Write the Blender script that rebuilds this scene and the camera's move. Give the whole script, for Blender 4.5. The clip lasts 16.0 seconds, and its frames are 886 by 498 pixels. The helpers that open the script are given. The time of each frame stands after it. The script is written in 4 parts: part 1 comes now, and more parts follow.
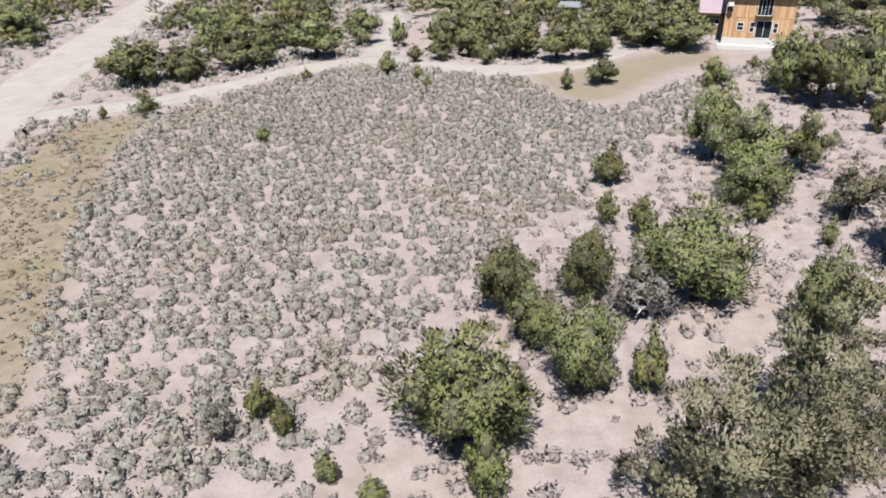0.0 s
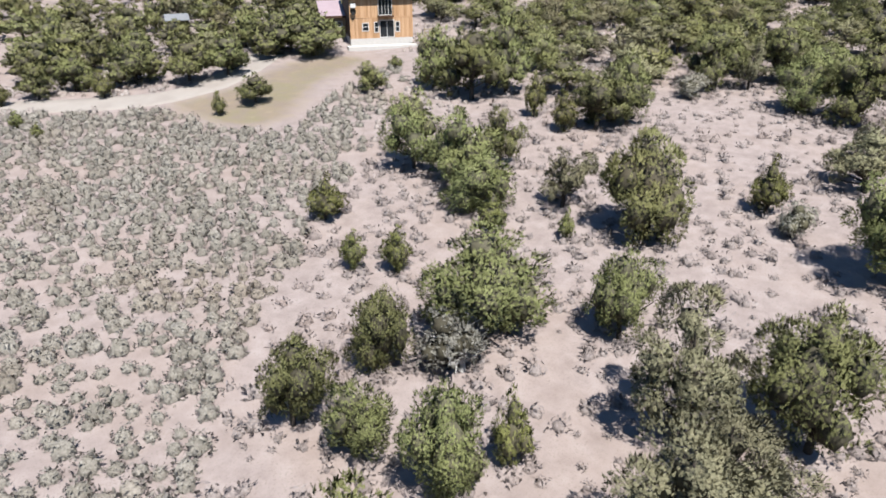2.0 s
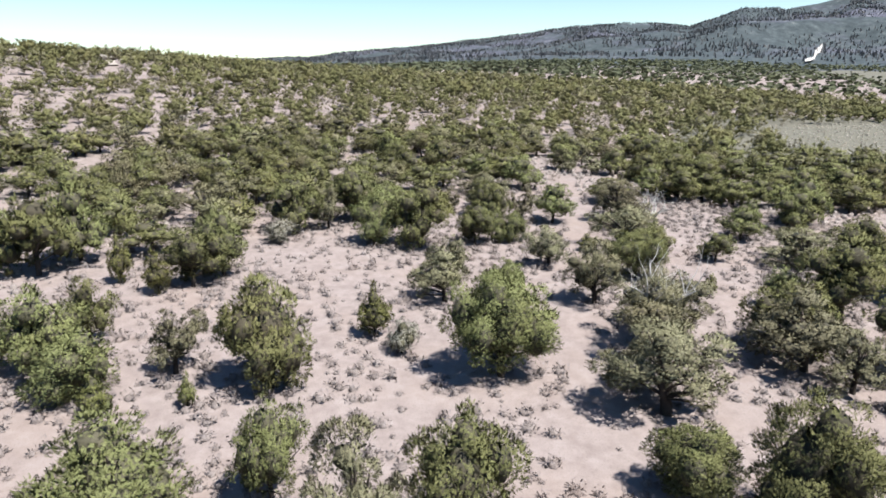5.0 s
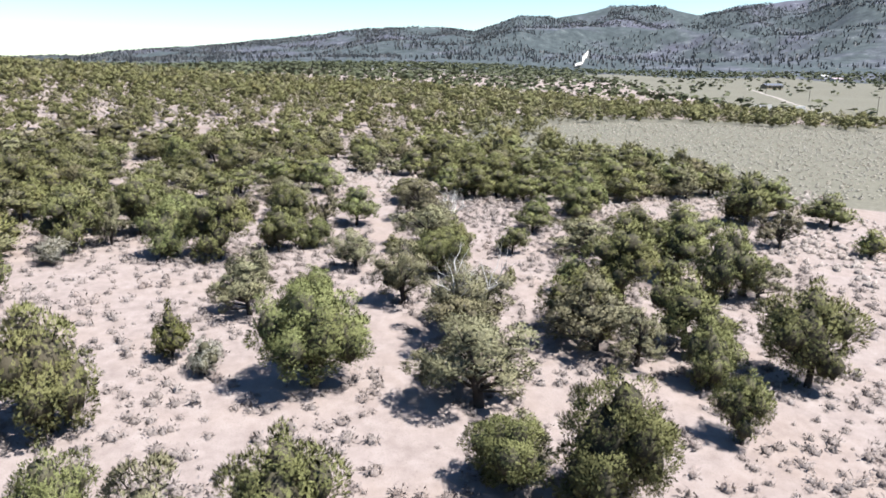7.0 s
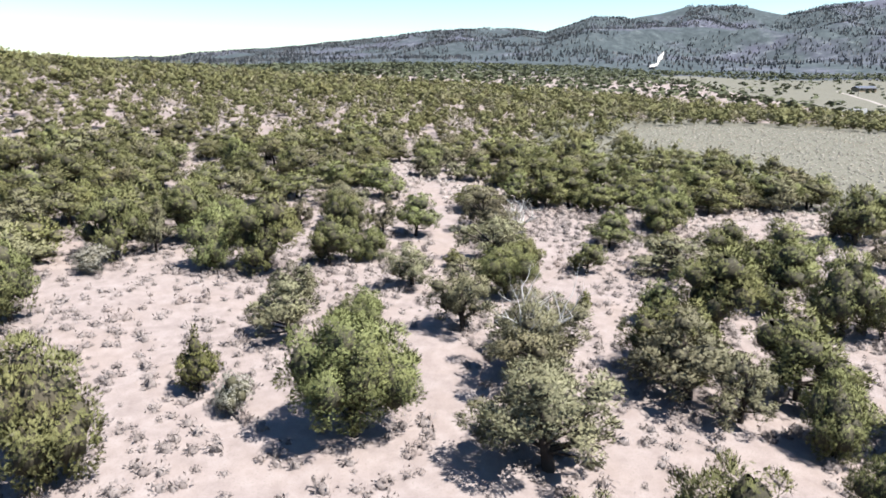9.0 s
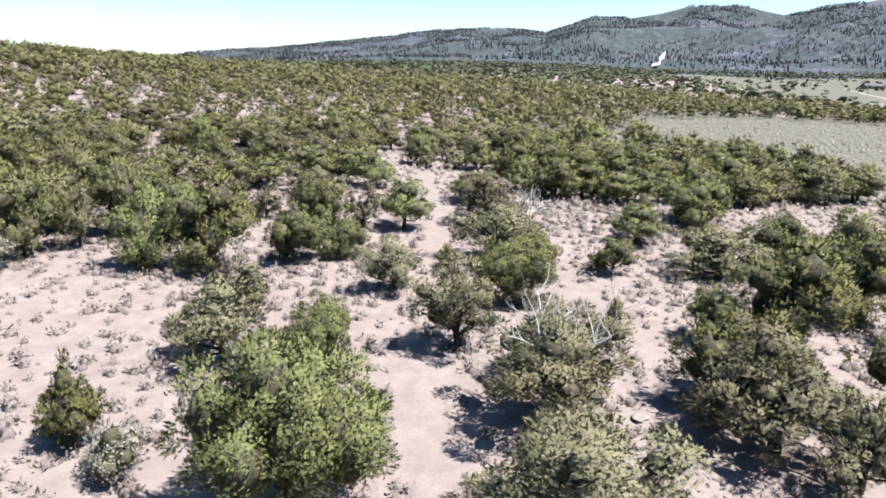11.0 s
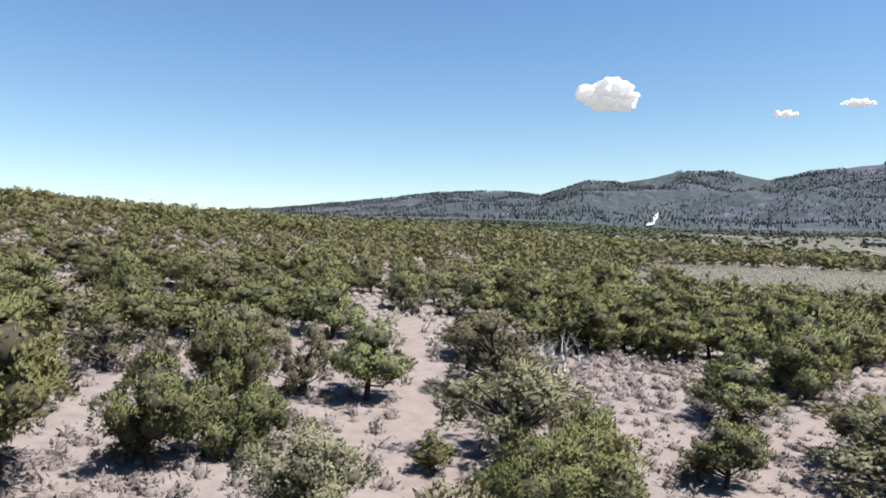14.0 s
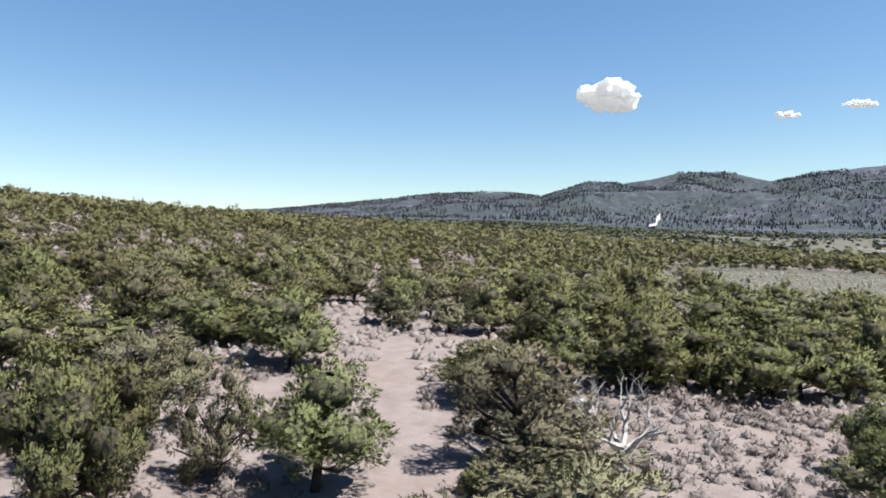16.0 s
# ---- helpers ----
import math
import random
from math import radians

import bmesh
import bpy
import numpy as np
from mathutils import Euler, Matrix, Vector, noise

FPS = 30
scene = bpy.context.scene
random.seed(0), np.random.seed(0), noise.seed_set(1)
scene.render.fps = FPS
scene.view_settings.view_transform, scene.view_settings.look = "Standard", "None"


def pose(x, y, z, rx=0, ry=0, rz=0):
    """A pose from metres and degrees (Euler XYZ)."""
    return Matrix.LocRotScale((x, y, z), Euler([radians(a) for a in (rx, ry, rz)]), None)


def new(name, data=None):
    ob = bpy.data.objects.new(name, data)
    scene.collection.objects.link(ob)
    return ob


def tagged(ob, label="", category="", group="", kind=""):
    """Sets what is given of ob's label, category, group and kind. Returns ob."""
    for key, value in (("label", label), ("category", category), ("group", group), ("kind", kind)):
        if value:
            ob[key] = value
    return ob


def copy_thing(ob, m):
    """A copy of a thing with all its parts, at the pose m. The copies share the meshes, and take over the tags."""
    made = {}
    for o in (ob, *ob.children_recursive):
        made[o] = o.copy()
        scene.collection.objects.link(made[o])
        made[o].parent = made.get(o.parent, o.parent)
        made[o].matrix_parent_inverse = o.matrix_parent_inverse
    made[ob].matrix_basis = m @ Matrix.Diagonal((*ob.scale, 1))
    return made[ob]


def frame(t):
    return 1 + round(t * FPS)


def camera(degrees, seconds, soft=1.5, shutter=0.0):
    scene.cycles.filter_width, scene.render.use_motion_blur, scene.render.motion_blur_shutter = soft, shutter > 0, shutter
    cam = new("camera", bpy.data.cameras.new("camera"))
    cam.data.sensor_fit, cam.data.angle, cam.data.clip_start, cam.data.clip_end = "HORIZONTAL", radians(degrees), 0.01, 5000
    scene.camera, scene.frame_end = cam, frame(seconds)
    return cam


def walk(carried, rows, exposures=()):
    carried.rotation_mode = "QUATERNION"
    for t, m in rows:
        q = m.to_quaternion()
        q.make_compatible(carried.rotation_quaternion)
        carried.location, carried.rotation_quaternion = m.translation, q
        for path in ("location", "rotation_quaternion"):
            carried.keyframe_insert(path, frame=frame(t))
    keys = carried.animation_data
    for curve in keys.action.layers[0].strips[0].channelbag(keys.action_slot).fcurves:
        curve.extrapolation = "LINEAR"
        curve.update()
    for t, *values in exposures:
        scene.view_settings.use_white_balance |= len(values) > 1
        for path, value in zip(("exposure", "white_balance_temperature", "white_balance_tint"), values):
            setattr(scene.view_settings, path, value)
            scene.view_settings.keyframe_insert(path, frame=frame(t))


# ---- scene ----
cam = camera(65.1, 16.0, soft=1.7)
METRES, EYE, TILT, LEAN, TURN = 72.0, 19.2, -25.25, -0.25, 0.0
ROWS = [
    (0.0, 0.0, 0.0, 0.0, 0.0, 0.0, -0.0),
    (0.5, -0.0245, 0.0402, 0.0183, -7.4, -0.18, 3.55),
    (1.0, -0.0446, 0.077, 0.0357, -14.91, -0.8, 7.09),
    (1.5, -0.0579, 0.1054, 0.0488, -22.69, -1.99, 10.6),
    (2.0, -0.0641, 0.1251, 0.0572, -30.62, -3.61, 13.87),
    (2.5, -0.0648, 0.138, 0.062, -37.02, -1.86, 16.3),
    (3.0, -0.0637, 0.1435, 0.0636, -41.87, 3.78, 17.95),
    (3.5, -0.0625, 0.1449, 0.0626, -46.3, 4.2, 19.31),
    (4.0, -0.0615, 0.1454, 0.0614, -51.57, 2.37, 20.77),
    (4.5, -0.0612, 0.1464, 0.0603, -58.29, -0.1, 22.38),
    (5.0, -0.061, 0.147, 0.0604, -65.17, -2.76, 23.71),
    (7.5, -0.0377, 0.1518, 0.0624, -83.92, -10.48, 25.55),
    (8.0, -0.0143, 0.1535, 0.0637, -76.89, -7.42, 24.97),
    (8.5, 0.0145, 0.1566, 0.0654, -76.89, -7.41, 24.93),
    (9.0, 0.0481, 0.1622, 0.0646, -76.9, -7.38, 24.89),
    (11.5, 0.2651, 0.2187, 0.0275, -76.91, -7.35, 24.72),
    (12.0, 0.3146, 0.2316, 0.0203, -76.92, -7.32, 24.66),
    (12.5, 0.3656, 0.2443, 0.0128, -77.01, -1.61, 24.61),
    (13.0, 0.4187, 0.2559, 0.0097, -77.05, 5.49, 24.56),
    (13.5, 0.4713, 0.2671, 0.0085, -77.07, 5.54, 24.54),
    (14.0, 0.5244, 0.2769, 0.011, -77.08, 5.57, 24.53),
    (14.5, 0.5783, 0.2862, 0.0147, -77.07, 5.6, 24.5),
    (15.0, 0.6316, 0.2958, 0.0191, -77.08, 5.6, 24.46),
    (15.5, 0.6846, 0.306, 0.0238, -77.09, 5.63, 24.48),
    (16.0, 0.7373, 0.3155, 0.0282, -77.08, 5.67, 24.48),
]
walk(cam, [(t, pose(0, 0, EYE, TILT, LEAN, TURN) @ pose(METRES * x, METRES * y, METRES * z, 90 + pitch, roll, yaw)) for t, x, y, z, yaw, pitch, roll in ROWS],
     exposures=[(0.0, 1.58), (2.2, 1.6), (3.2, 1.6), (5.0, 1.66), (7.4, 1.9), (12.1, 1.95), (12.5, 1.96), (13.0, 1.74), (13.7, 1.5), (16.0, 1.44)])

# ---- world and light ----
SUN_AZ, SUN_EL = radians(192), radians(60)
world = bpy.data.worlds.new("sky")
scene.world = world
world.use_nodes = True
wn = world.node_tree
sky = wn.nodes.new("ShaderNodeTexSky")
sky.sky_type, sky.sun_disc = "NISHITA", False
sky.sun_elevation, sky.sun_rotation = SUN_EL, SUN_AZ
sky.altitude, sky.air_density, sky.dust_density, sky.ozone_density = 2000, 1.5, 0.0, 2.0
wn.nodes["Background"].inputs["Strength"].default_value = 0.0545
vivid = wn.nodes.new("ShaderNodeHueSaturation")
vivid.inputs["Saturation"].default_value = 1.2
vivid.inputs["Hue"].default_value = 0.503
wn.links.new(sky.outputs[0], vivid.inputs["Color"])
wn.links.new(vivid.outputs[0], wn.nodes["Background"].inputs["Color"])
sun_dir = Vector((math.sin(SUN_AZ) * math.cos(SUN_EL), math.cos(SUN_AZ) * math.cos(SUN_EL), math.sin(SUN_EL)))
sun_lamp = bpy.data.lights.new("sun", "SUN")
sun_lamp.energy, sun_lamp.angle, sun_lamp.color = 5.0, radians(0.53), (1.0, 0.97, 0.93)
sun = new("sun", sun_lamp)
sun.rotation_euler = (-sun_dir).to_track_quat("-Z", "Y").to_euler()


# ---- materials ----
def material(name, rough=0.9, spec=0.2):
    mat = bpy.data.materials.new(name)
    mat.use_nodes = True
    b = mat.node_tree.nodes["Principled BSDF"]
    b.inputs["Roughness"].default_value = rough
    b.inputs["Specular IOR Level"].default_value = spec
    return mat, mat.node_tree, b


def node(nt, kind, **inputs):
    n = nt.nodes.new(kind)
    for key, value in inputs.items():
        n.inputs[key.replace("_", " ")].default_value = value
    return n


def noise_tex(nt, scale, detail=4.0, rough=0.6, coord="Object"):
    tc = nt.nodes.new("ShaderNodeTexCoord")
    n = node(nt, "ShaderNodeTexNoise", Scale=scale, Detail=detail, Roughness=rough)
    nt.links.new(tc.outputs[coord], n.inputs["Vector"])
    return n.outputs["Fac"]


def ramp(nt, fac, stops):
    r = nt.nodes.new("ShaderNodeValToRGB")
    nt.links.new(fac, r.inputs["Fac"])
    el = r.color_ramp.elements
    while len(el) < len(stops):
        el.new(0.5)
    for e, (pos, col) in zip(el, stops):
        e.position, e.color = pos, (*col, 1)
    return r.outputs["Color"]


def mixc(nt, fac, a, b, blend="MIX"):
    m = nt.nodes.new("ShaderNodeMix")
    m.data_type, m.blend_type = "RGBA", blend
    for slot, v in ((0, fac), (6, a), (7, b)):
        if isinstance(v, (int, float)):
            m.inputs[slot].default_value = v
        elif isinstance(v, tuple):
            m.inputs[slot].default_value = (*v, 1)
        else:
            nt.links.new(v, m.inputs[slot])
    return m.outputs[2]


def step(nt, fac, lo, hi):
    m = node(nt, "ShaderNodeMapRange")
    m.inputs["From Min"].default_value, m.inputs["From Max"].default_value = lo, hi
    nt.links.new(fac, m.inputs["Value"])
    return m.outputs[0]


def bump(nt, b, height, strength=0.4, dist=0.05):
    n = node(nt, "ShaderNodeBump", Strength=strength, Distance=dist)
    nt.links.new(height, n.inputs["Height"])
    nt.links.new(n.outputs[0], b.inputs["Normal"])


def foliage(name, dark, light, tip, through_leaf=0.2, fine=0.0, gap=0.44, lively=1.0):
    """Leaf colour that varies from leaf to leaf and from plant to plant."""
    mat, nt, b = material(name, 0.75, 0.15)
    geo = nt.nodes.new("ShaderNodeNewGeometry")
    info = nt.nodes.new("ShaderNodeObjectInfo")
    c = ramp(nt, geo.outputs["Random Per Island"], [(0.0, tuple((a + b_) / 2 for a, b_ in zip(dark, light))), (0.6, light), (1.0, tuple((a + b_) / 2 for a, b_ in zip(tip, light)))])
    clump = node(nt, "ShaderNodeTexNoise", Scale=1.1, Detail=2.0)
    patch = node(nt, "ShaderNodeTexNoise", Scale=0.21, Detail=1.0)
    for n in (clump, patch):
        nt.links.new(geo.outputs["Position"], n.inputs["Vector"])
    c = mixc(nt, step(nt, clump.outputs["Fac"], 0.4, 0.7), c, mixc(nt, 0.4 * lively, c, dark))
    c = mixc(nt, step(nt, patch.outputs["Fac"], 0.42, 0.72), c, mixc(nt, 0.35, c, tip))
    warm = node(nt, "ShaderNodeTexNoise", Scale=0.13, Detail=1.0)
    shift = node(nt, "ShaderNodeVectorMath")
    shift.operation = "ADD"
    shift.inputs[1].default_value = (37, 11, 5)
    nt.links.new(geo.outputs["Position"], shift.inputs[0])
    nt.links.new(shift.outputs[0], warm.inputs["Vector"])
    c = mixc(nt, step(nt, warm.outputs["Fac"], 0.5, 0.8), c, mixc(nt, 1.0, c, (1.08, 0.99, 0.94), "MULTIPLY"))
    tuft = node(nt, "ShaderNodeTexNoise", Scale=7.5, Detail=5.0, Roughness=0.7)
    nt.links.new(geo.outputs["Position"], tuft.inputs["Vector"])
    c = mixc(nt, step(nt, tuft.outputs["Fac"], 0.52, 0.34), c, mixc(nt, 0.6 * lively, c, dark))
    c = mixc(nt, step(nt, tuft.outputs["Fac"], 0.52, 0.70), c, mixc(nt, 0.45 * lively, c, tip))
    bump(nt, b, tuft.outputs["Fac"], 0.4, 0.1)
    hsv = node(nt, "ShaderNodeHueSaturation")
    nt.links.new(c, hsv.inputs["Color"])
    for name_, lo, hi in (("Value", 0.75, 1.25), ("Hue", 0.485, 0.512)):
        m = node(nt, "ShaderNodeMapRange")
        m.inputs["To Min"].default_value, m.inputs["To Max"].default_value = lo, hi
        nt.links.new(info.outputs["Random"], m.inputs["Value"])
        nt.links.new(m.outputs[0], hsv.inputs[name_])
    nt.links.new(hsv.outputs[0], b.inputs["Base Color"])
    tr = nt.nodes.new("ShaderNodeBsdfTranslucent")
    nt.links.new(hsv.outputs[0], tr.inputs["Color"])
    mx = nt.nodes.new("ShaderNodeMixShader")
    mx.inputs[0].default_value = through_leaf
    nt.links.new(b.outputs[0], mx.inputs[1])
    nt.links.new(tr.outputs[0], mx.inputs[2])
    shade = mx.outputs[0]
    if fine:
        # ragged sprays of needles: each tuft is broken by small gaps
        ragged = node(nt, "ShaderNodeTexNoise", Scale=fine, Detail=1.0, Roughness=0.6)
        nt.links.new(geo.outputs["Position"], ragged.inputs["Vector"])
        cut = nt.nodes.new("ShaderNodeMath")
        cut.operation = "GREATER_THAN"
        cut.inputs[1].default_value = gap
        nt.links.new(ragged.outputs["Fac"], cut.inputs[0])
        clear = nt.nodes.new("ShaderNodeBsdfTransparent")
        spray = nt.nodes.new("ShaderNodeMixShader")
        nt.links.new(cut.outputs[0], spray.inputs[0])
        nt.links.new(clear.outputs[0], spray.inputs[1])
        nt.links.new(shade, spray.inputs[2])
        shade = spray.outputs[0]
    nt.links.new(shade, nt.nodes["Material Output"].inputs["Surface"])
    return mat


def plain(name, a, b_, scale=3.0, rough=0.85, metal=0.0, relief=0.3, depth=0.02):
    mat, nt, b = material(name, rough)
    b.inputs["Metallic"].default_value = metal
    n = noise_tex(nt, scale, 6.0)
    nt.links.new(ramp(nt, n, [(0.3, a), (0.7, b_)]), b.inputs["Base Color"])
    bump(nt, b, noise_tex(nt, scale * 6, 4.0), relief, depth)
    return mat


PINYON = foliage("pinyon needles", (0.06159, 0.06816, 0.02506), (0.1041, 0.1112, 0.04481), (0.1468, 0.1504, 0.0687), 0.1, 26.0, 0.455)
# brown inner twigs, coloured darker to deepen the shade inside a crown
INNER_SHADE = foliage("inner twigs with crown shade", (0.0306, 0.02856, 0.01777), (0.04335, 0.0408, 0.02614), (0.0612, 0.05508, 0.03764), 0.0)
WOODS = foliage("woodland crowns", (0.06093, 0.06458, 0.02414), (0.1028, 0.1053, 0.0432), (0.1453, 0.1424, 0.0662), 0.1, 14.0, 0.46, 0.6)
JUNIPER_WOODS = foliage("woodland juniper crowns", (0.07062, 0.06693, 0.03738), (0.1147, 0.1074, 0.06124), (0.1552, 0.1439, 0.09057), 0.1, 14.0, 0.46, 0.6)
JUNIPER = foliage("juniper foliage", (0.07807, 0.07556, 0.04397), (0.1269, 0.1212, 0.07205), (0.1714, 0.1623, 0.1066), 0.1, 26.0, 0.455)
YOUNG_LEAF = foliage("young pinyon needles", (0.05436, 0.05878, 0.01787), (0.1093, 0.1144, 0.03966), (0.1487, 0.1509, 0.06146), 0.12, 28.0, 0.47)
SAGE = foliage("sagebrush leaves", (0.0925, 0.0848, 0.07), (0.1675, 0.1565, 0.134), (0.2265, 0.2135, 0.19), 0.08, 32.0, 0.42)
TWIG = foliage("dry shrub twigs", (0.1047, 0.08568, 0.07899), (0.1791, 0.1553, 0.1446), (0.2501, 0.2217, 0.2109), 0.1, 30.0, 0.42)
# the blue in these needles is distance haze painted into the colour
MOUNTAIN_LEAF_HAZE = foliage("mountain conifers with blue haze", (0.05268, 0.05713, 0.0617), (0.08215, 0.08786, 0.09256), (0.1264, 0.127, 0.1366), 0.1)
PALE_BRUSH = foliage("rabbitbrush leaves", (0.13, 0.1262, 0.1071), (0.1989, 0.1951, 0.1683), (0.2486, 0.241, 0.2104), 0.2, 32.0, 0.46)
# darker than the nearer crowns: unresolved self-shade is put into the colour
FAR_LEAF_SHADED = foliage("far pinyon crowns, self-shade in colour", (0.02837, 0.03397, 0.0181), (0.05668, 0.06439, 0.03532), (0.08288, 0.09052, 0.05431), 0.1)
STRAW = foliage("dry grass blades", (0.1115, 0.08495, 0.05116), (0.1651, 0.1296, 0.08234), (0.214, 0.1739, 0.118), 0.25)
BARK = plain("bark", (0.0204, 0.01632, 0.01345), (0.05304, 0.04284, 0.03672), 9.0, 0.95, relief=0.8)
DEADWOOD = plain("weathered dead wood", (0.2275, 0.2167, 0.206), (0.3577, 0.3468, 0.3302), 6.0, 0.9)
ROAD = plain("packed dirt road", (0.1536, 0.1358, 0.1217), (0.1907, 0.1741, 0.1581), 0.35, 0.95, relief=0.15)
CLOUD, cnt, cb = material("cloud", 1.0, 0.0)
cb.inputs["Base Color"].default_value = (0.82, 0.815, 0.81, 1)
ctr = cnt.nodes.new("ShaderNodeBsdfTranslucent")
ctr.inputs["Color"].default_value = (0.72, 0.715, 0.71, 1)
# added glow: whitens the cloud's undersides, which sunlight alone leaves grey
cb.inputs["Emission Color"].default_value = (1, 1, 1, 1)
cb.inputs["Emission Strength"].default_value = 0.16
cmx = cnt.nodes.new("ShaderNodeMixShader")
cmx.inputs[0].default_value = 0.5
cnt.links.new(cb.outputs[0], cmx.inputs[1])
cnt.links.new(ctr.outputs[0], cmx.inputs[2])
cnt.links.new(cmx.outputs[0], cnt.nodes["Material Output"].inputs["Surface"])

# sandy ground: pale sand with litter, stones and wear; cover attributes tell dry grass and wooded slopes
GROUND, nt, b = material("sandy ground", 0.95, 0.1)
fine, mid, broad = noise_tex(nt, 9.0, 8.0, 0.7), noise_tex(nt, 0.9, 6.0), noise_tex(nt, 0.09, 4.0)
sand = ramp(nt, mid, [(0.25, (0.1265, 0.1031, 0.0965)), (0.55, (0.1705, 0.1431, 0.135)), (0.8, (0.1995, 0.1738, 0.166))])
grit = noise_tex(nt, 28.0, 4.0, 0.8)
sand = mixc(nt, step(nt, fine, 0.53, 0.72), sand, (0.1102, 0.0918, 0.08096))
sand = mixc(nt, step(nt, grit, 0.55, 0.8), sand, (0.1033, 0.08797, 0.07905))
sand = mixc(nt, step(nt, broad, 0.45, 0.75), sand, mixc(nt, 0.35, sand, (0.1683, 0.1255, 0.09817)))
cover = nt.nodes.new("ShaderNodeVertexColor")
cover.layer_name = "cover"
sep = nt.nodes.new("ShaderNodeSeparateColor")
nt.links.new(cover.outputs["Color"], sep.inputs["Color"])
straw = ramp(nt, mid, [(0.3, (0.094, 0.0745, 0.0515)), (0.7, (0.1445, 0.1175, 0.0885))])
straw = mixc(nt, step(nt, noise_tex(nt, 0.16, 3.0), 0.5, 0.64), straw, mixc(nt, 0.4, straw, (0.09381, 0.09381, 0.04493)))


def masked(channel, tex, spread=0.5):
    s = nt.nodes.new("ShaderNodeMath")
    s.operation = "ADD"
    nt.links.new(channel, s.inputs[0])
    o = nt.nodes.new("ShaderNodeMath")
    o.operation = "MULTIPLY_ADD"
    nt.links.new(tex, o.inputs[0])
    o.inputs[1].default_value, o.inputs[2].default_value = spread * 2, -spread
    nt.links.new(o.outputs[0], s.inputs[1])
    return step(nt, s.outputs[0], 0.25, 0.75)


soil = mixc(nt, masked(sep.outputs["Red"], mid), sand, straw)
steppe = ramp(nt, mid, [(0.3, (0.06949, 0.06694, 0.05266)), (0.7, (0.1045, 0.09945, 0.08096))])
soil = mixc(nt, masked(sep.outputs["Green"], mid, 0.2), soil, steppe)
# wooded mountain flanks: dark conifers, grey burnt stands, pale rock, all tinted blue for haze
speck = noise_tex(nt, 0.045, 5.0, 0.75)
big = noise_tex(nt, 0.004, 5.0, 0.6)
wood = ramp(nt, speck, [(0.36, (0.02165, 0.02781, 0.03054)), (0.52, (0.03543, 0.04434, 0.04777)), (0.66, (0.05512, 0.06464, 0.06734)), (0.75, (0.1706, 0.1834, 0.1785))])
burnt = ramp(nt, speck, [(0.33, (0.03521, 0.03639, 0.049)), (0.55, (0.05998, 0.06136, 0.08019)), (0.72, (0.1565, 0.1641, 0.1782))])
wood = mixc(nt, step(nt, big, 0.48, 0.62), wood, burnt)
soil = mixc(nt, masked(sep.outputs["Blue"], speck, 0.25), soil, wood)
nt.links.new(soil, b.inputs["Base Color"])
bump(nt, b, fine, 0.5, 0.06)


# ---- mesh helpers ----
def quads(name, v, q, mat=None, smooth=False, normals=None, inner=None, split=0):
    """A mesh from an array of points and an array of four-cornered faces; normals give leaves the soft form of their clump, and every
    leaf turns its face that way. From face number split on, the faces take the inner material."""
    me = bpy.data.meshes.new(name)
    v, q = np.asarray(v, dtype=np.float32), np.array(q, dtype=np.int32)
    if normals is not None:
        face = np.cross(v[q[:, 2]] - v[q[:, 0]], v[q[:, 3]] - v[q[:, 1]])
        away = (face * np.asarray(normals, dtype=np.float32)[q].mean(1)).sum(1) < 0
        q[away] = q[away][:, ::-1]
    me.vertices.add(len(v))
    me.vertices.foreach_set("co", v.ravel())
    me.loops.add(q.size)
    me.loops.foreach_set("vertex_index", q.ravel())
    me.polygons.add(len(q))
    me.polygons.foreach_set("loop_start", np.arange(0, q.size, 4, dtype=np.int32))
    me.polygons.foreach_set("use_smooth", np.full(len(q), smooth))
    me.update(calc_edges=True)
    if normals is not None:
        me.normals_split_custom_set_from_vertices(np.asarray(normals, dtype=float).tolist())
    if mat:
        me.materials.append(mat)
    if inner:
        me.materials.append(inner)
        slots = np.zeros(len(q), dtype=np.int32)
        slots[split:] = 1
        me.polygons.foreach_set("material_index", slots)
    return me


def join(pieces):
    vs, qs, n = [], [], 0
    for v, q in pieces:
        vs.append(v)
        qs.append(q + n)
        n += len(v)
    return np.concatenate(vs), np.concatenate(qs)


def tube(points, radii, sides=6):
    pts = [Vector(p) for p in points]
    v, q = [], []
    for i, (p, r) in enumerate(zip(pts, radii)):
        d = (pts[min(i + 1, len(pts) - 1)] - pts[max(i - 1, 0)]).normalized()
        a = d.orthogonal().normalized()
        c = d.cross(a)
        for k in range(sides):
            w = 2 * math.pi * k / sides
            v.append(p + r * (math.cos(w) * a + math.sin(w) * c))
        if i:
            for k in range(sides):
                k2 = (k + 1) % sides
                q.append(((i - 1) * sides + k, (i - 1) * sides + k2, i * sides + k2, i * sides + k))
    return np.array([tuple(p) for p in v]), np.array(q)


def leaves(rng, centre, out, size, slim=0.55, spread=0.75):
    """One four-cornered leaf tuft at each centre, facing roughly outwards."""
    n = len(centre)
    nrm = out + rng.normal(0, spread, (n, 3))
    nrm /= np.linalg.norm(nrm, axis=1, keepdims=True) + 1e-9
    a = rng.normal(0, 1, (n, 3)) + np.array([0, 0, 0.6])
    a -= (a * nrm).sum(1, keepdims=True) * nrm
    a /= np.linalg.norm(a, axis=1, keepdims=True) + 1e-9
    c = np.cross(nrm, a)
    s = (size * rng.uniform(0.6, 1.35, n))[:, None]
    t = rng.uniform(-0.25, 0.25, (n, 1))
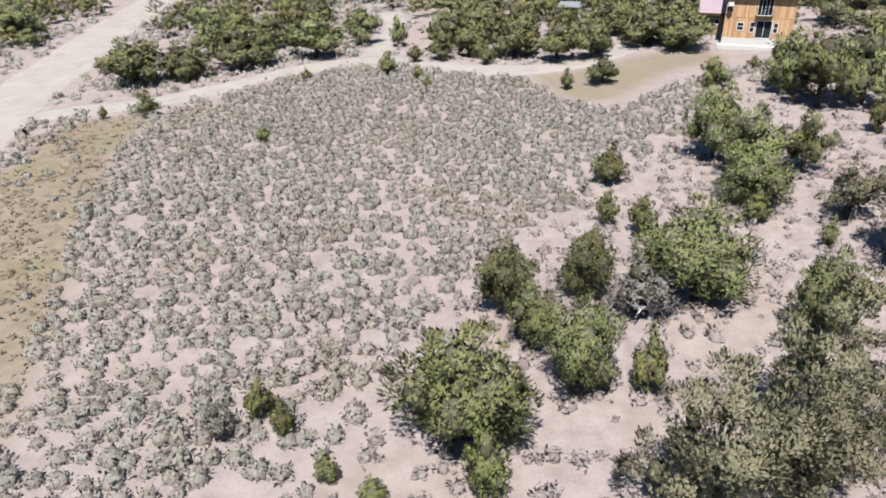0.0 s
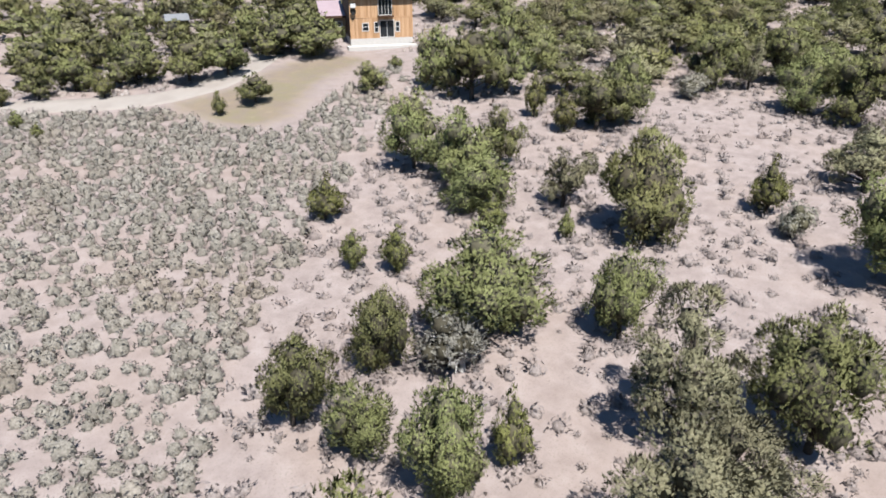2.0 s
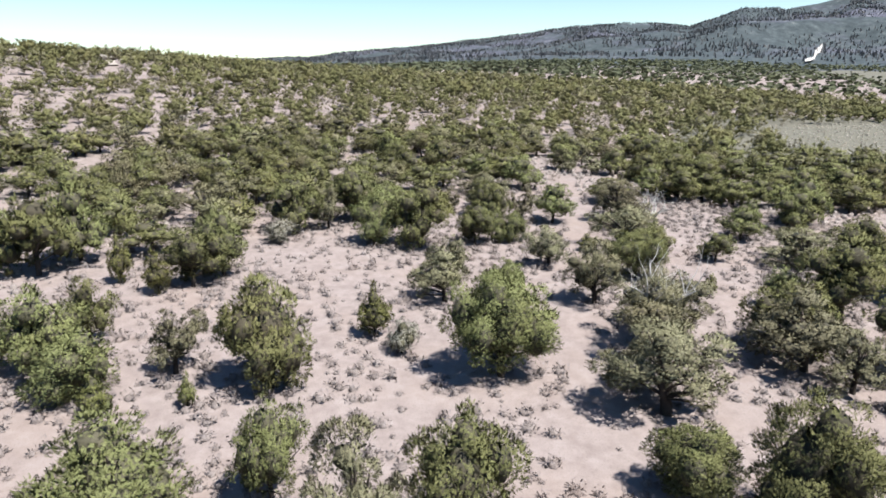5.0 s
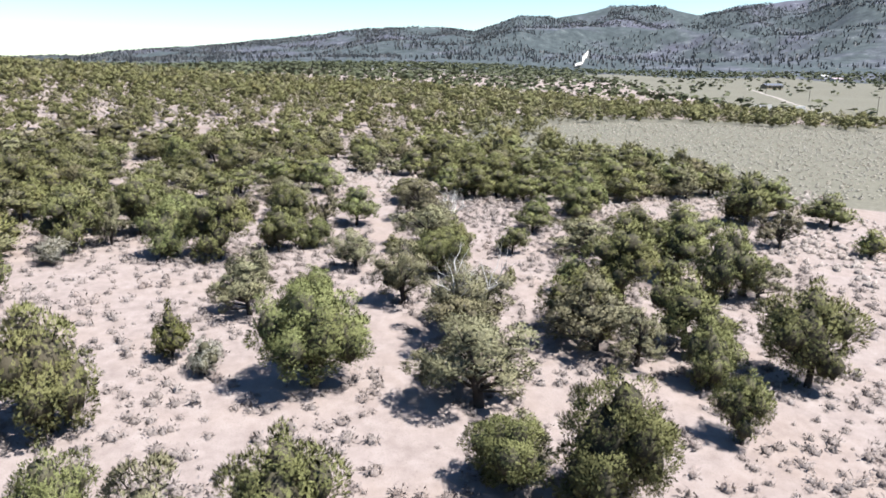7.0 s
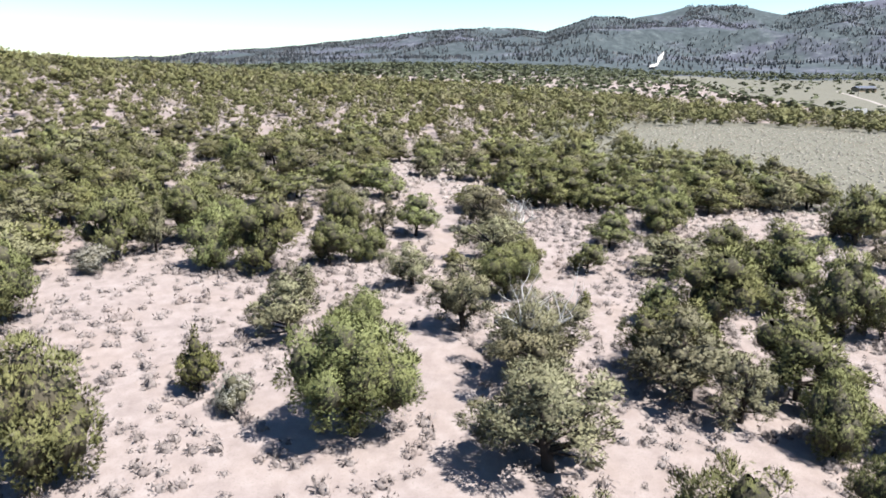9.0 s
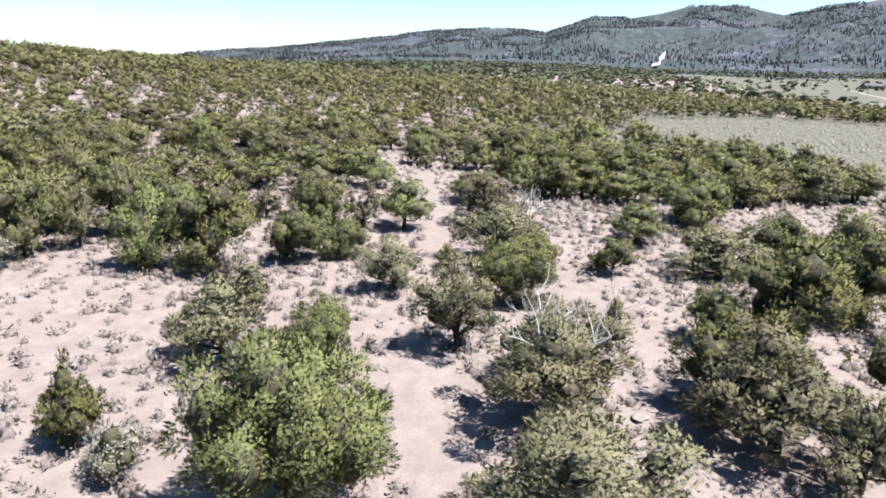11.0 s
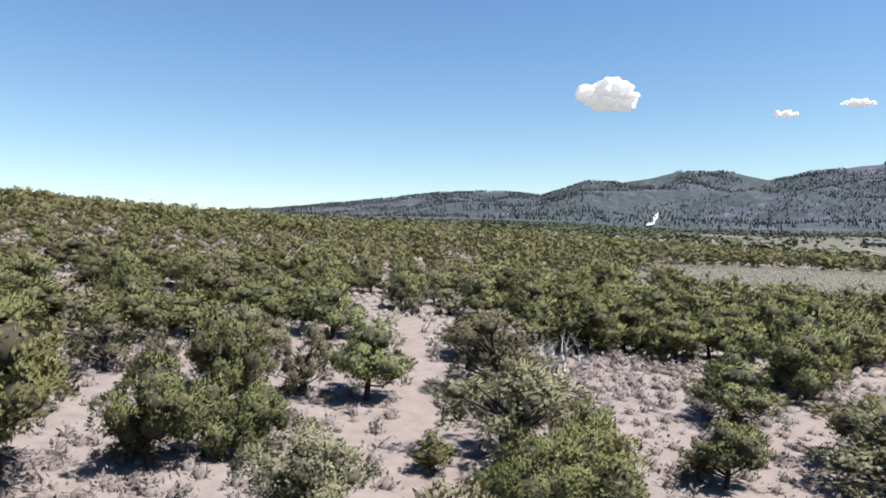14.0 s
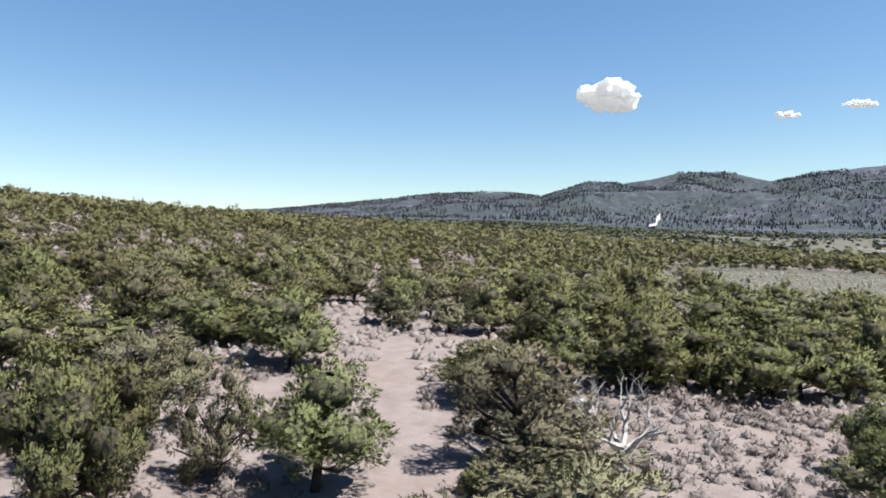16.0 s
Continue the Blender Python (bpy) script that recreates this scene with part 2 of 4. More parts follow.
    v = np.stack([centre - a * s, centre - c * s * slim + a * s * t, centre + a * s, centre + c * s * slim + a * s * t], 1).reshape(-1, 3)
    return v, np.arange(4 * n).reshape(-1, 4)


def soft(rng, ways, loose=0.35, up=0.2):
    """Normals for four-cornered leaves: the clump's outward way, a little loosened."""
    n = ways / (np.linalg.norm(ways, axis=1, keepdims=True) + 1e-9) + rng.normal(0, loose, ways.shape) + np.array([0, 0, up])
    n /= np.linalg.norm(n, axis=1, keepdims=True) + 1e-9
    return np.repeat(n, 4, axis=0)


def link(name, me, parent=None, label=""):
    ob = new(name, me)
    ob.parent = parent
    if label:
        ob["label"] = label
    return ob


# ---- the lie of the land ----
MID = (40.0, 25.0)
SKYLINE = [(-40, 1.0), (5, 1.8), (14, 2.2), (18, 2.1), (24, 1.6), (45, 2.2), (57, 2.8), (64, 3.5), (72, 4.2), (79.5, 5.1), (83.6, 5.0), (86.4, 4.7), (90, 5.9),
           (93, 5.6), (97.3, 6.3), (100.2, 6.3), (103.7, 5.6), (106.3, 6.0), (110.8, 6.2), (114, 7.4), (119, 8.0), (130, 6.5), (180, 2.5), (260, 1.5), (320, 1.0)]
SKY_AZ, SKY_EL = [a for a, e in SKYLINE], [e for a, e in SKYLINE]


def near_ground(x, y):
    """Height of the slope and its hills, without the mountains."""
    z = -2.97 + 0.0475 * x + 12.84 * np.tanh(y / 200)
    z = z + 15 * np.exp(-((x - 148) ** 2 + (y - 268) ** 2) / (2 * 78 ** 2))
    z = z + 6.5 * np.exp(-((x - 330) ** 2 + (y - 275) ** 2) / (2 * 115 ** 2))
    z = z - 0.8 * np.exp(-((x - 40) ** 2 + (y - 92) ** 2) / (2 * 8 ** 2))
    return z


def ground(x, y):
    """Height of the ground at any place."""
    r = math.hypot(x - MID[0], y - MID[1])
    k = min(1.0, 1500 / max(r, 1))
    z = float(near_ground(MID[0] + (x - MID[0]) * k, MID[1] + (y - MID[1]) * k)) if r > 1500 else float(near_ground(x, y))
    z += 0.16 * noise.noise((x * 0.13, y * 0.13, 0.0)) + 0.05 * noise.noise((x * 0.55, y * 0.55, 3.0))
    if r > 160:
        z += min(1.0, (r - 160) / 300) * 2.2 * noise.noise((x * 0.012, y * 0.012, 7.0))
    if r > 900:
        az = math.degrees(math.atan2(x - MID[0], y - MID[1]))
        if az < -40:
            az += 360
        peak = math.tan(radians(float(np.interp(az, SKY_AZ, SKY_EL)))) * 2900 + 12
        s = min(1.0, (r - 900) / 2000)
        rise = s ** 2.4
        folds = 1 - abs(noise.noise((x * 0.0022, y * 0.0022, 1.0))) * 2.4
        rough = noise.fractal((x * 0.005, y * 0.005, 5.0), 1.0, 2.0, 5)
        gully = 1 - abs(noise.noise((x * 0.0045, y * 0.0045, 9.0))) * 3
        slope = 4 * rise * (1 - rise)
        spur = 0.16 * math.exp(-((r - 1900) / 240) ** 2) * max(0.0, folds) * min(1.0, max(0.0, (az - 74) / 15))
        z = z * (1 - rise) + rise * peak + peak * (spur + 0.10 * slope * folds + 0.05 * slope * gully + 0.035 * rough * rise)
        if r > 3050:
            z -= (r - 3050) * 0.25
    return z


def inside(x, y, poly):
    hit = False
    for (x0, y0), (x1, y1) in zip(poly, poly[1:] + poly[:1]):
        if (y0 > y) != (y1 > y) and x < (x1 - x0) * (y - y0) / (y1 - y0) + x0:
            hit = not hit
    return hit


YARD_GRASS = [(9.5, 83), (12.5, 73), (17, 70), (20, 73), (26, 80.5), (37.5, 89.5), (34, 94), (26, 91.5), (19, 86.5)]
LEFT_GRASS = [(-31, 75), (-31, 64), (-28.5, 55), (-25.5, 43), (-22.5, 35), (-21.5, 30), (-19.5, 22), (-24, 12), (-40, 20), (-46, 45), (-39, 60), (-40, 73)]
STEPPE = [(215, 6), (166, 0), (150, -21), (130, -26), (116, -36), (128, -60), (180, -130), (270, -140), (262, -66), (246, -20)]
FAR_STEPPE = [(1000, -49), (652, -79), (483, -93), (349, -103), (290, -140), (300, -250), (662, -400), (945, -330), (1000, -124)]
SAGE_FIELD = [(19, 69.5), (23.4, 74.5), (28.7, 78.3), (35, 82.6), (38.5, 85), (34.5, 77.2), (28.9, 71.3), (23.4, 63.7), (19.5, 58.5), (12, 50.5), (7, 44.5), (2, 38.5), (-2, 31), (-4, 24), (-6, 12), (-22, 14), (-22, 31), (-26, 43), (-29, 55), (-31, 66), (-29, 74), (-25, 81),
              (-19, 86), (-13, 90), (-7, 89.5), (-1, 86.5), (6, 82.5), (10, 81), (12.5, 72), (17, 69)]

# ---- ground, one sheet to the horizon ----
def cover_at(x, y):
    r = math.hypot(x - MID[0], y - MID[1])
    grass = 0.0
    if -50 < x < 45 and 5 < y < 100:
        for k in range(8):
            p, q = x + 1.5 * math.cos(k * 0.785), y + 1.5 * math.sin(k * 0.785)
            grass += 0.125 * (0.68 * inside(p, q, YARD_GRASS) or inside(p, q, LEFT_GRASS))
    steppe_ = 1.0 if inside(x, y, FAR_STEPPE) else 0.0
    if 112 < x < 300 and -155 < y < 50:
        steppe_ = max(steppe_, float(any(inside(x + d * math.cos(k * 1.047), y + d * math.sin(k * 1.047), STEPPE) for k in range(6) for d in (12, 26))))
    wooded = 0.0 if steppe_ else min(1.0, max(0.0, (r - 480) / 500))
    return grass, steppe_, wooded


def build_ground():
    radii, r = [], 0.9
    while r < 4700:
        radii.append(r)
        r += max(0.9, 0.028 * r)
    angles = list(np.arange(-48, 126, 0.5)) + list(np.arange(126, 312, 2.5))
    n = len(angles)
    v, col = [(MID[0], MID[1], ground(*MID))] * n, [(0, 0, 0)] * n
    for r in radii:
        for a in angles:
            x, y = MID[0] + r * math.sin(radians(a)), MID[1] + r * math.cos(radians(a))
            v.append((x, y, ground(x, y)))
            col.append(cover_at(x, y))
    k = np.arange(n)
    k2 = (k + 1) % n
    q = np.concatenate([np.stack([i * n + k, i * n + n + k, i * n + n + k2, i * n + k2], 1) for i in range(len(radii))])
    me = quads("ground", v, q, GROUND, True)
    att = me.color_attributes.new("cover", "FLOAT_COLOR", "POINT")
    att.data.foreach_set("color", np.concatenate([np.array(col), np.ones((len(col), 1))], 1).astype(np.float32).ravel())
    ob = new("ground", me)
    tagged(ob, "pale pinkish sand slope rising to wooded mountains", "ground", kind="structure")


build_ground()


def strip(name, line, width, label):
    """A dirt road along a line of places."""
    pts = []
    for (x0, y0), (x1, y1) in zip(line, line[1:]):
        m = max(2, int(math.hypot(x1 - x0, y1 - y0) / 1.2))
        pts += [(x0 + (x1 - x0) * i / m, y0 + (y1 - y0) * i / m) for i in range(m)]
    pts.append(line[-1])
    p = np.array(pts)
    for _ in range(6):
        p[1:-1] = (p[:-2] + 2 * p[1:-1] + p[2:]) / 4
    rows, offs = [], (-0.56, -0.5, -0.3, -0.1, 0.1, 0.3, 0.5, 0.56)
    for i in range(len(p)):
        d = p[min(i + 1, len(p) - 1)] - p[max(i - 1, 0)]
        d = d / np.linalg.norm(d)
        for o in offs:
            w = width * (1 + 0.13 * noise.noise((i * 0.17, o * 9, width)))
            x, y = p[i][0] + d[1] * o * w, p[i][1] - d[0] * o * w
            rows.append((x, y, ground(x, y) + (-0.12 if abs(o) > 0.52 else 0.07 - 0.03 * (abs(o) == 0.3))))
    m, q = len(offs), []
    for i in range(len(p) - 1):
        for k in range(m - 1):
            q.append((i * m + k, i * m + k + 1, i * m + m + k + 1, i * m + m + k))
    ob = new(name, quads(name, rows, q, ROAD, True))
    tagged(ob, label, "road", kind="structure")


strip("road", [(-38, 30), (-44, 50), (-50.5, 78), (-54.5, 103), (-60, 137), (-65, 170), (-74, 230)], 9.0, "wide pale graded dirt road")
strip("driveway", [(-47, 74.5), (-38, 77.5), (-31, 80), (-25.7, 85), (-19.8, 90), (-13, 94.5), (-7, 94.5), (-1.6, 90.5), (5.4, 86.5), (11, 85.3), (16, 87), (21, 91), (26, 97)], 4.0,
      "narrow pale dirt driveway between sagebrush and pinyons")
strip("side_track", [(-9.5, 96), (-8.5, 105), (-7, 116), (-9, 130)], 3.6, "pale dirt track leading between the pinyons")

# ---- trees ----
PINYONS_A = [(-38, 87.3, 5.9, 8.2), (-32.5, 89, 4.5, 6.5), (-26.9, 93.8, 5.6, 8.2), (-17.3, 97.2, 5.6, 8.2), (-11.5, 104.8, 4.9, 5), (-69.7, 118.8, 6.9, 7.5), (-32.9, 102.4, 7, 6.5), (-23.6, 94, 4.4, 4.5), (-0.2, 92.8, 3.6, 3.7), (3.5, 93.3, 4, 4.5), (9.4, 92.4, 5.7, 6.6), (14.4, 89.4, 4.9, 5.7), (18.8, 89.9, 4.7, 5), (17.9, 78.5, 2.9, 3.8), (29.4, 75.1, 3.2, 3.5), (26.8, 96.2, 6, 7.6)]
PINYONS_B = [(31, 93.9, 5.2, 8.2), (1.1, 24.1, 6.3, 5.9), (8.3, 34.9, 4.5, 3.5), (3.2, 33.7, 4.7, 3.2), (4.6, 30.6, 3.8, 3.2), (6.7, 26.6, 5.2, 3.8), (14.3, 34.4, 6, 6.6), (22.3, 55, 6.3, 5), (23.4, 50, 5.8, 5.5), (28, 51.4, 4.8, 3.6), (22.2, 46.1, 4.4, 5.2), (28.4, 36.8, 7.4, 6), (19.4, 30.2, 5, 3.7), (20.2, 20.4, 6.5, 5.2), (26, 101.5, 3.9, 4.1), (20.1, 92.1, 4.9, 3)]
PINYONS_C = [(35.4, 72.3, 6.5, 5.3), (36.3, 66.9, 7.4, 6.7), (40.5, 66.7, 7.4, 5.9), (40.2, 53.3, 5.3, 5.2), (43.5, 52.7, 6.5, 4.8), (58.7, 55.7, 6.5, 5.7), (59, 45.8, 6.1, 5.3), (60.2, 41, 7.2, 6.3), (65.4, 51.9, 6.7, 5.3), (63.6, 36.1, 4.9, 4.3), (77.2, 31.2, 4.8, 5.2), (36.1, 24.3, 7.4, 7.4), (27.9, 11.8, 4.3, 5.2), (50, 6.4, 5.2, 6.7), (68, 18, 4, 3.4), (70.1, 12.4, 3.3, 3.5)]
PINYONS_D = [(26.9, 7.1, 7.4, 6.1), (34.7, -1.3, 4.5, 3.5), (43.2, -8.1, 7.4, 7.3), (41.6, -1.2, 5.2, 3.7), (48.2, -1, 6.2, 6.6), (57.7, 2.4, 7.2, 7), (65.9, -4.2, 6.6, 7.3), (94, -19.2, 7.4, 8.2), (97.1, -31.5, 4.7, 6.3), (48, 27.8, 4.1, 4.1), (80.7, 10.1, 3.8, 5.1), (89.6, 3.8, 5.1, 5.7), (75.8, 39.7, 4.8, 4.4), (58.5, 6.6, 3.8, 3.7), (92.1, 26.4, 3.6, 6.9), (67.1, 47.7, 5, 6.7)]
PINYONS_E = [(66.9, 33.1, 3.4, 3.7), (76.1, 4.8, 3.7, 3.4), (93.2, 2.5, 6.3, 6.2), (71.5, 37.2, 5.9, 4.5), (87.1, 9, 3.7, 2.7), (98.3, 11.1, 4.2, 5.1), (97.9, 18.3, 5, 6), (109.8, 24.5, 5.3, 6.8), (102.9, 57, 3.7, 5.9), (101.4, 65.3, 5.6, 5.5), (101.6, 44.7, 3.9, 8.2), (101.7, 22.5, 4.1, 5.4), (98.8, 19.9, 3.6, 4.7), (100.9, 15.2, 4.4, 5.9), (100.5, 12.8, 4, 5.4), (101.2, 8, 4.3, 5)]
PINYONS_F = [(101.9, 5.1, 3.8, 4.7), (105.2, 2.3, 5.4, 4.6), (113.1, 29.5, 4.4, 5.4), (117.9, 20.8, 4.1, 6.2), (117.6, 15.9, 4.5, 6.6), (117.7, 10.7, 4.5, 7), (117.7, 5.6, 4.4, 6.8), (117.5, 0.7, 4.3, 6.7), (119.8, -3.6, 4.9, 5.9), (42.5, -1.9, 3.7, 3.5), (74.9, -6.8, 6.2, 6.7), (76.9, -1.9, 5.3, 6.4), (60.9, -7.6, 7.4, 5.8), (100, -23.7, 6.5, 8), (113.1, -13.8, 5.5, 8.2), (110.5, -3.8, 5.4, 8.2)]
PINYONS_G = [(61.2, 19.3, 5, 5.8), (98.1, 47.5, 3.8, 5.6), (94.8, 40, 4.9, 6), (65.8, 35, 3.7, 3), (97.3, 61.2, 4.4, 5)]
PINYONS = PINYONS_A + PINYONS_B + PINYONS_C + PINYONS_D + PINYONS_E + PINYONS_F + PINYONS_G
JUNIPERS_A = [(27.2, 43.2, 4.6, 3.7), (16.1, 23.8, 6.9, 4.9), (13.8, 20.1, 4.9, 4.7), (10, 19.1, 6.9, 5.7), (61.5, 52.9, 5.3, 3.2), (60.5, 27.3, 4.2, 4.6), (52.4, 21.3, 5.4, 5.5), (46.8, 32.7, 4.6, 5.4), (36, 13.9, 5.9, 8.1), (49.2, 14.7, 5, 6.5), (77, 34.9, 4.9, 3), (43.9, 3.2, 4.6, 4.4), (81.9, -19.5, 5.1, 4.7), (61, -10.5, 4.3, 4.7), (45.2, 15.6, 5.2, 6.6), (51.8, 34.7, 4.3, 4.2)]
JUNIPERS_B = [(73, 3.8, 4.2, 8.2), (79.1, 22.9, 2.9, 6.1), (80.3, 40.5, 4.6, 4.6), (82.6, 24.4, 5.5, 6.5), (111.4, 37, 2.5, 2.9), (112.8, 33.2, 3.2, 4), (87.7, 44.4, 3.4, 5.6), (46.2, 5.9, 5.9, 6.7), (70.1, 21.7, 4.8, 6.2), (76.8, 48.5, 3.5, 3.9), (75.9, 44.3, 3.6, 3), (85.1, 42.8, 3.7, 4.4)]
JUNIPERS = [(x, y, h, w * 1.12) for x, y, h, w in JUNIPERS_A + JUNIPERS_B]
YOUNG_A = [(-31.5, 73.5, 2.9, 2.7), (-3.6, 92.7, 2.4, 2.2), (-6.7, 86.8, 2.7, 2.7), (-2.9, 83.9, 1.7, 1.6), (-1.7, 79.1, 1.7, 1.2), (5.5, 88.8, 2.8, 2.4), (-6.3, 102.2, 4.3, 2.8), (13.7, 76.7, 2.3, 1.6), (-16.8, 63.9, 1.6, 1.6), (-16.7, 86.1, 1.4, 1.4), (-36.4, 73.4, 1.5, 1.1), (-8.4, 25.8, 2.2, 1.6), (-7, 24.5, 2.3, 1.2), (-4.7, 21.9, 1.6, 1.2), (1.8, 20.7, 3.6, 2.3), (-2.7, 20.7, 1.3, 1.4)]
YOUNG_B = [(12.7, 50.8, 3.2, 2.9), (11.3, 43.8, 2.7, 1.7), (13.2, 42, 3.1, 2.1), (9.6, 26.6, 3.7, 1.9), (21.1, 43.1, 2.6, 2.2), (24.2, 39.5, 2.2, 1.3), (36.5, 82.8, 1.5, 1.9), (37.8, 59, 4.3, 2.4), (37.9, 34.5, 4, 2.6), (37.5, 54.5, 3.6, 3), (81.2, -29.7, 3.4, 4), (59.6, 12.4, 1.8, 1.5), (67.5, 25.1, 1.9, 2.3), (79, 25.5, 1.5, 1.3), (97.1, 57.9, 2.5, 1.6)]
YOUNG = YOUNG_A + YOUNG_B
BRUSH_A = [(-9.8, 24.4, 2, 1.5), (10.9, 33.1, 3.2, 3.4), (54.7, 54.7, 2.5, 3.7), (36.5, 31.7, 2.5, 2.3)]
BRUSH = BRUSH_A


def ball(rng, centre, radius, flat, n=2):
    """A lumpy, roughly round clump of 24 faces."""
    if n not in BALLS:
        grid = np.linspace(-1, 1, n + 1)
        pts, q = [], []
        for axis in range(3):
            for side in (-1, 1):
                k0 = len(pts)
                for u in grid:
                    for w in grid:
                        p = [0, 0, 0]
                        p[axis], p[(axis + 1) % 3], p[(axis + 2) % 3] = side, u * side, w
                        pts.append(p)
                for i in range(n):
                    for j in range(n):
                        q.append([k0 + i * (n + 1) + j, k0 + (i + 1) * (n + 1) + j, k0 + (i + 1) * (n + 1) + j + 1, k0 + i * (n + 1) + j + 1])
        pts = np.array(pts, dtype=float)
        BALLS[n] = (pts / np.linalg.norm(pts, axis=1, keepdims=True), np.array(q))
    v, q = BALLS[n]
    ph = rng.uniform(0, 6.28, 3)
    r = radius * (1 + 0.24 * np.sin(v[:, 0] * 4 + ph[0]) * np.cos(v[:, 1] * 4 + ph[1]) + 0.18 * np.sin(v[:, 2] * 5 + ph[2]))
    return v * r[:, None] * np.array([1, 1, flat]) + np.array(centre), q


BALLS = {}


def domes_of(rng, kind, few):
    """The overlapping leafy domes that make a crown one metre high and one metre wide: centre, half width and half height of each."""
    u = rng.uniform
    turn = u(0, 6.28)
    if kind == "pinyon":
        domes = [(u(-0.05, 0.05), u(-0.05, 0.05), 0.46, u(0.33, 0.38), 0.42), (u(-0.1, 0.1), u(-0.1, 0.1), u(0.68, 0.76), u(0.17, 0.23), 0.23)]
        ring, off, mid, wide, tall = rng.integers(5, 8), (0.2, 0.31), (0.24, 0.6), (0.16, 0.23), (0.17, 0.27)
    elif kind == "young":
        domes = [(0, 0, 0.4, 0.36, 0.38), (u(-0.05, 0.05), u(-0.05, 0.05), 0.7, 0.19, 0.28)]
        ring, off, mid, wide, tall = 4, (0.18, 0.28), (0.25, 0.5), (0.16, 0.22), (0.16, 0.24)
    elif kind == "grown":
        domes = [(u(-0.08, 0.08), u(-0.08, 0.08), u(0.7, 0.76), u(0.24, 0.3), 0.22), (u(-0.06, 0.06), u(-0.06, 0.06), u(0.42, 0.5), u(0.26, 0.33), 0.28)]
        ring, off, mid, wide, tall = rng.integers(5, 8), (0.2, 0.33), (0.22, 0.64), (0.17, 0.25), (0.15, 0.22)
    else:
        domes = [(u(-0.12, 0.12), u(-0.12, 0.12), u(0.72, 0.8), u(0.16, 0.22), 0.18), (u(-0.1, 0.1), u(-0.1, 0.1), u(0.4, 0.5), u(0.2, 0.26), 0.2)]
        ring, off, mid, wide, tall = rng.integers(7, 10), (0.14, 0.38), (0.22, 0.7), (0.13, 0.2), (0.12, 0.19)
    if few and few < 20:
        ring = 4
    for i in range(ring):
        a = turn + i * 6.2832 / ring * (1 if kind != "juniper" else 1.6) + u(-0.35, 0.35)
        o, r = u(*off), u(*wide)
        z, h = u(*mid), u(*tall)
        domes.append((o * math.cos(a), o * math.sin(a), max(z, h + 0.03), r, h))
    return domes


def crown_points(rng, kind, count, few=0):
    """Centres and outward ways of leaf tufts for such a crown, its clumps and its domes."""
    domes = domes_of(rng, kind, few)
    n = few or {"pinyon": 110, "grown": 84, "juniper": 70, "young": 60}[kind]
    share = np.array([d[3] * d[4] for d in domes])
    lumps, ways, tries = [], [], 0
    while len(lumps) < n and tries < n * 12:
        tries += 1
        k = rng.choice(len(domes), p=share / share.sum())
        x, y, z, r, h = domes[k]
        way = rng.normal(0, 1, 3) + np.array([x, y, 0]) * 1.5 + np.array([0, 0, 0.3])
        way /= np.linalg.norm(way)
        p = np.array([x, y, z]) + way * np.array([r, r, h]) * rng.uniform(0.76, 1.0)
        if any(j != k and ((p[0] - d[0]) ** 2 + (p[1] - d[1]) ** 2) / d[3] ** 2 + (p[2] - d[2]) ** 2 / d[4] ** 2 < 0.6 for j, d in enumerate(domes)):
            continue
        lumps.append((*p, rng.uniform(0.05, 0.105) * (1 if not few else 2.1 if few < 20 else 1.5), rng.uniform(0.75, 1.0)))
        ways.append(way)
    w = np.array([l[3] ** 2 for l in lumps])
    pick = rng.choice(len(lumps), count, p=w / w.sum())
    L, W = np.array(lumps)[pick], np.array(ways)[pick]
    d = rng.normal(0, 1, (count, 3)) + W * 0.9 + np.array([0, 0, 0.3])
    d /= np.linalg.norm(d, axis=1, keepdims=True)
    c = L[:, :3] + d * L[:, 3:4] * rng.uniform(0.6, 1.1, (count, 1)) * np.concatenate([np.ones((count, 2)), L[:, 4:5]], 1)
    c[:, 2] = np.maximum(c[:, 2], 0.03)
    return c, d + W * 0.8, lumps, domes


def needles(rng, centre, out, size, slim):
    """Slender tufts that point outwards and up."""
    n = len(centre)
    a = out + np.array([0, 0, 0.55]) + rng.normal(0, 0.45, (n, 3))
    a /= np.linalg.norm(a, axis=1, keepdims=True)
    nrm = rng.normal(0, 0.7, (n, 3)) + out * 0.8 + np.array([0, 0, 0.3])
    nrm -= (nrm * a).sum(1, keepdims=True) * a
    nrm /= np.linalg.norm(nrm, axis=1, keepdims=True) + 1e-9
    c = np.cross(nrm, a)
    s = (size * rng.uniform(0.7, 1.4, n))[:, None]
    v = np.stack([centre - a * s * 0.7, centre - c * s * slim, centre + a * s * 1.3, centre + c * s * slim], 1).reshape(-1, 3)
    return v, np.arange(4 * n).reshape(-1, 4)


def boughs(rng, domes, rings, around, full):
    """The dense twigs inside each dome of a crown, darkened for its shade: uneven closed shells with their outward
    normals.
    """
    v, q, n = [], [], []
    for x, y, z, r, h in domes:
        k0 = len(v)
        for i in range(rings + 1):
            e = -1.35 + 2.7 * i / rings
            for k in range(around):
                a = 2 * math.pi * (k + 0.5 * (i % 2)) / around
                way = np.array([math.cos(a) * math.cos(e), math.sin(a) * math.cos(e), math.sin(e)])
                v.append(np.array([x, y, z]) + way * np.array([r, r, h]) * full * rng.uniform(0.75, 1.12))
                n.append(way)
        q += [(k0 + i * around + k, k0 + i * around + (k + 1) % around, k0 + (i + 1) * around + (k + 1) % around, k0 + (i + 1) * around + k) for i in range(rings) for k in range(around)]
    return np.array(v), np.array(q), np.array(n)


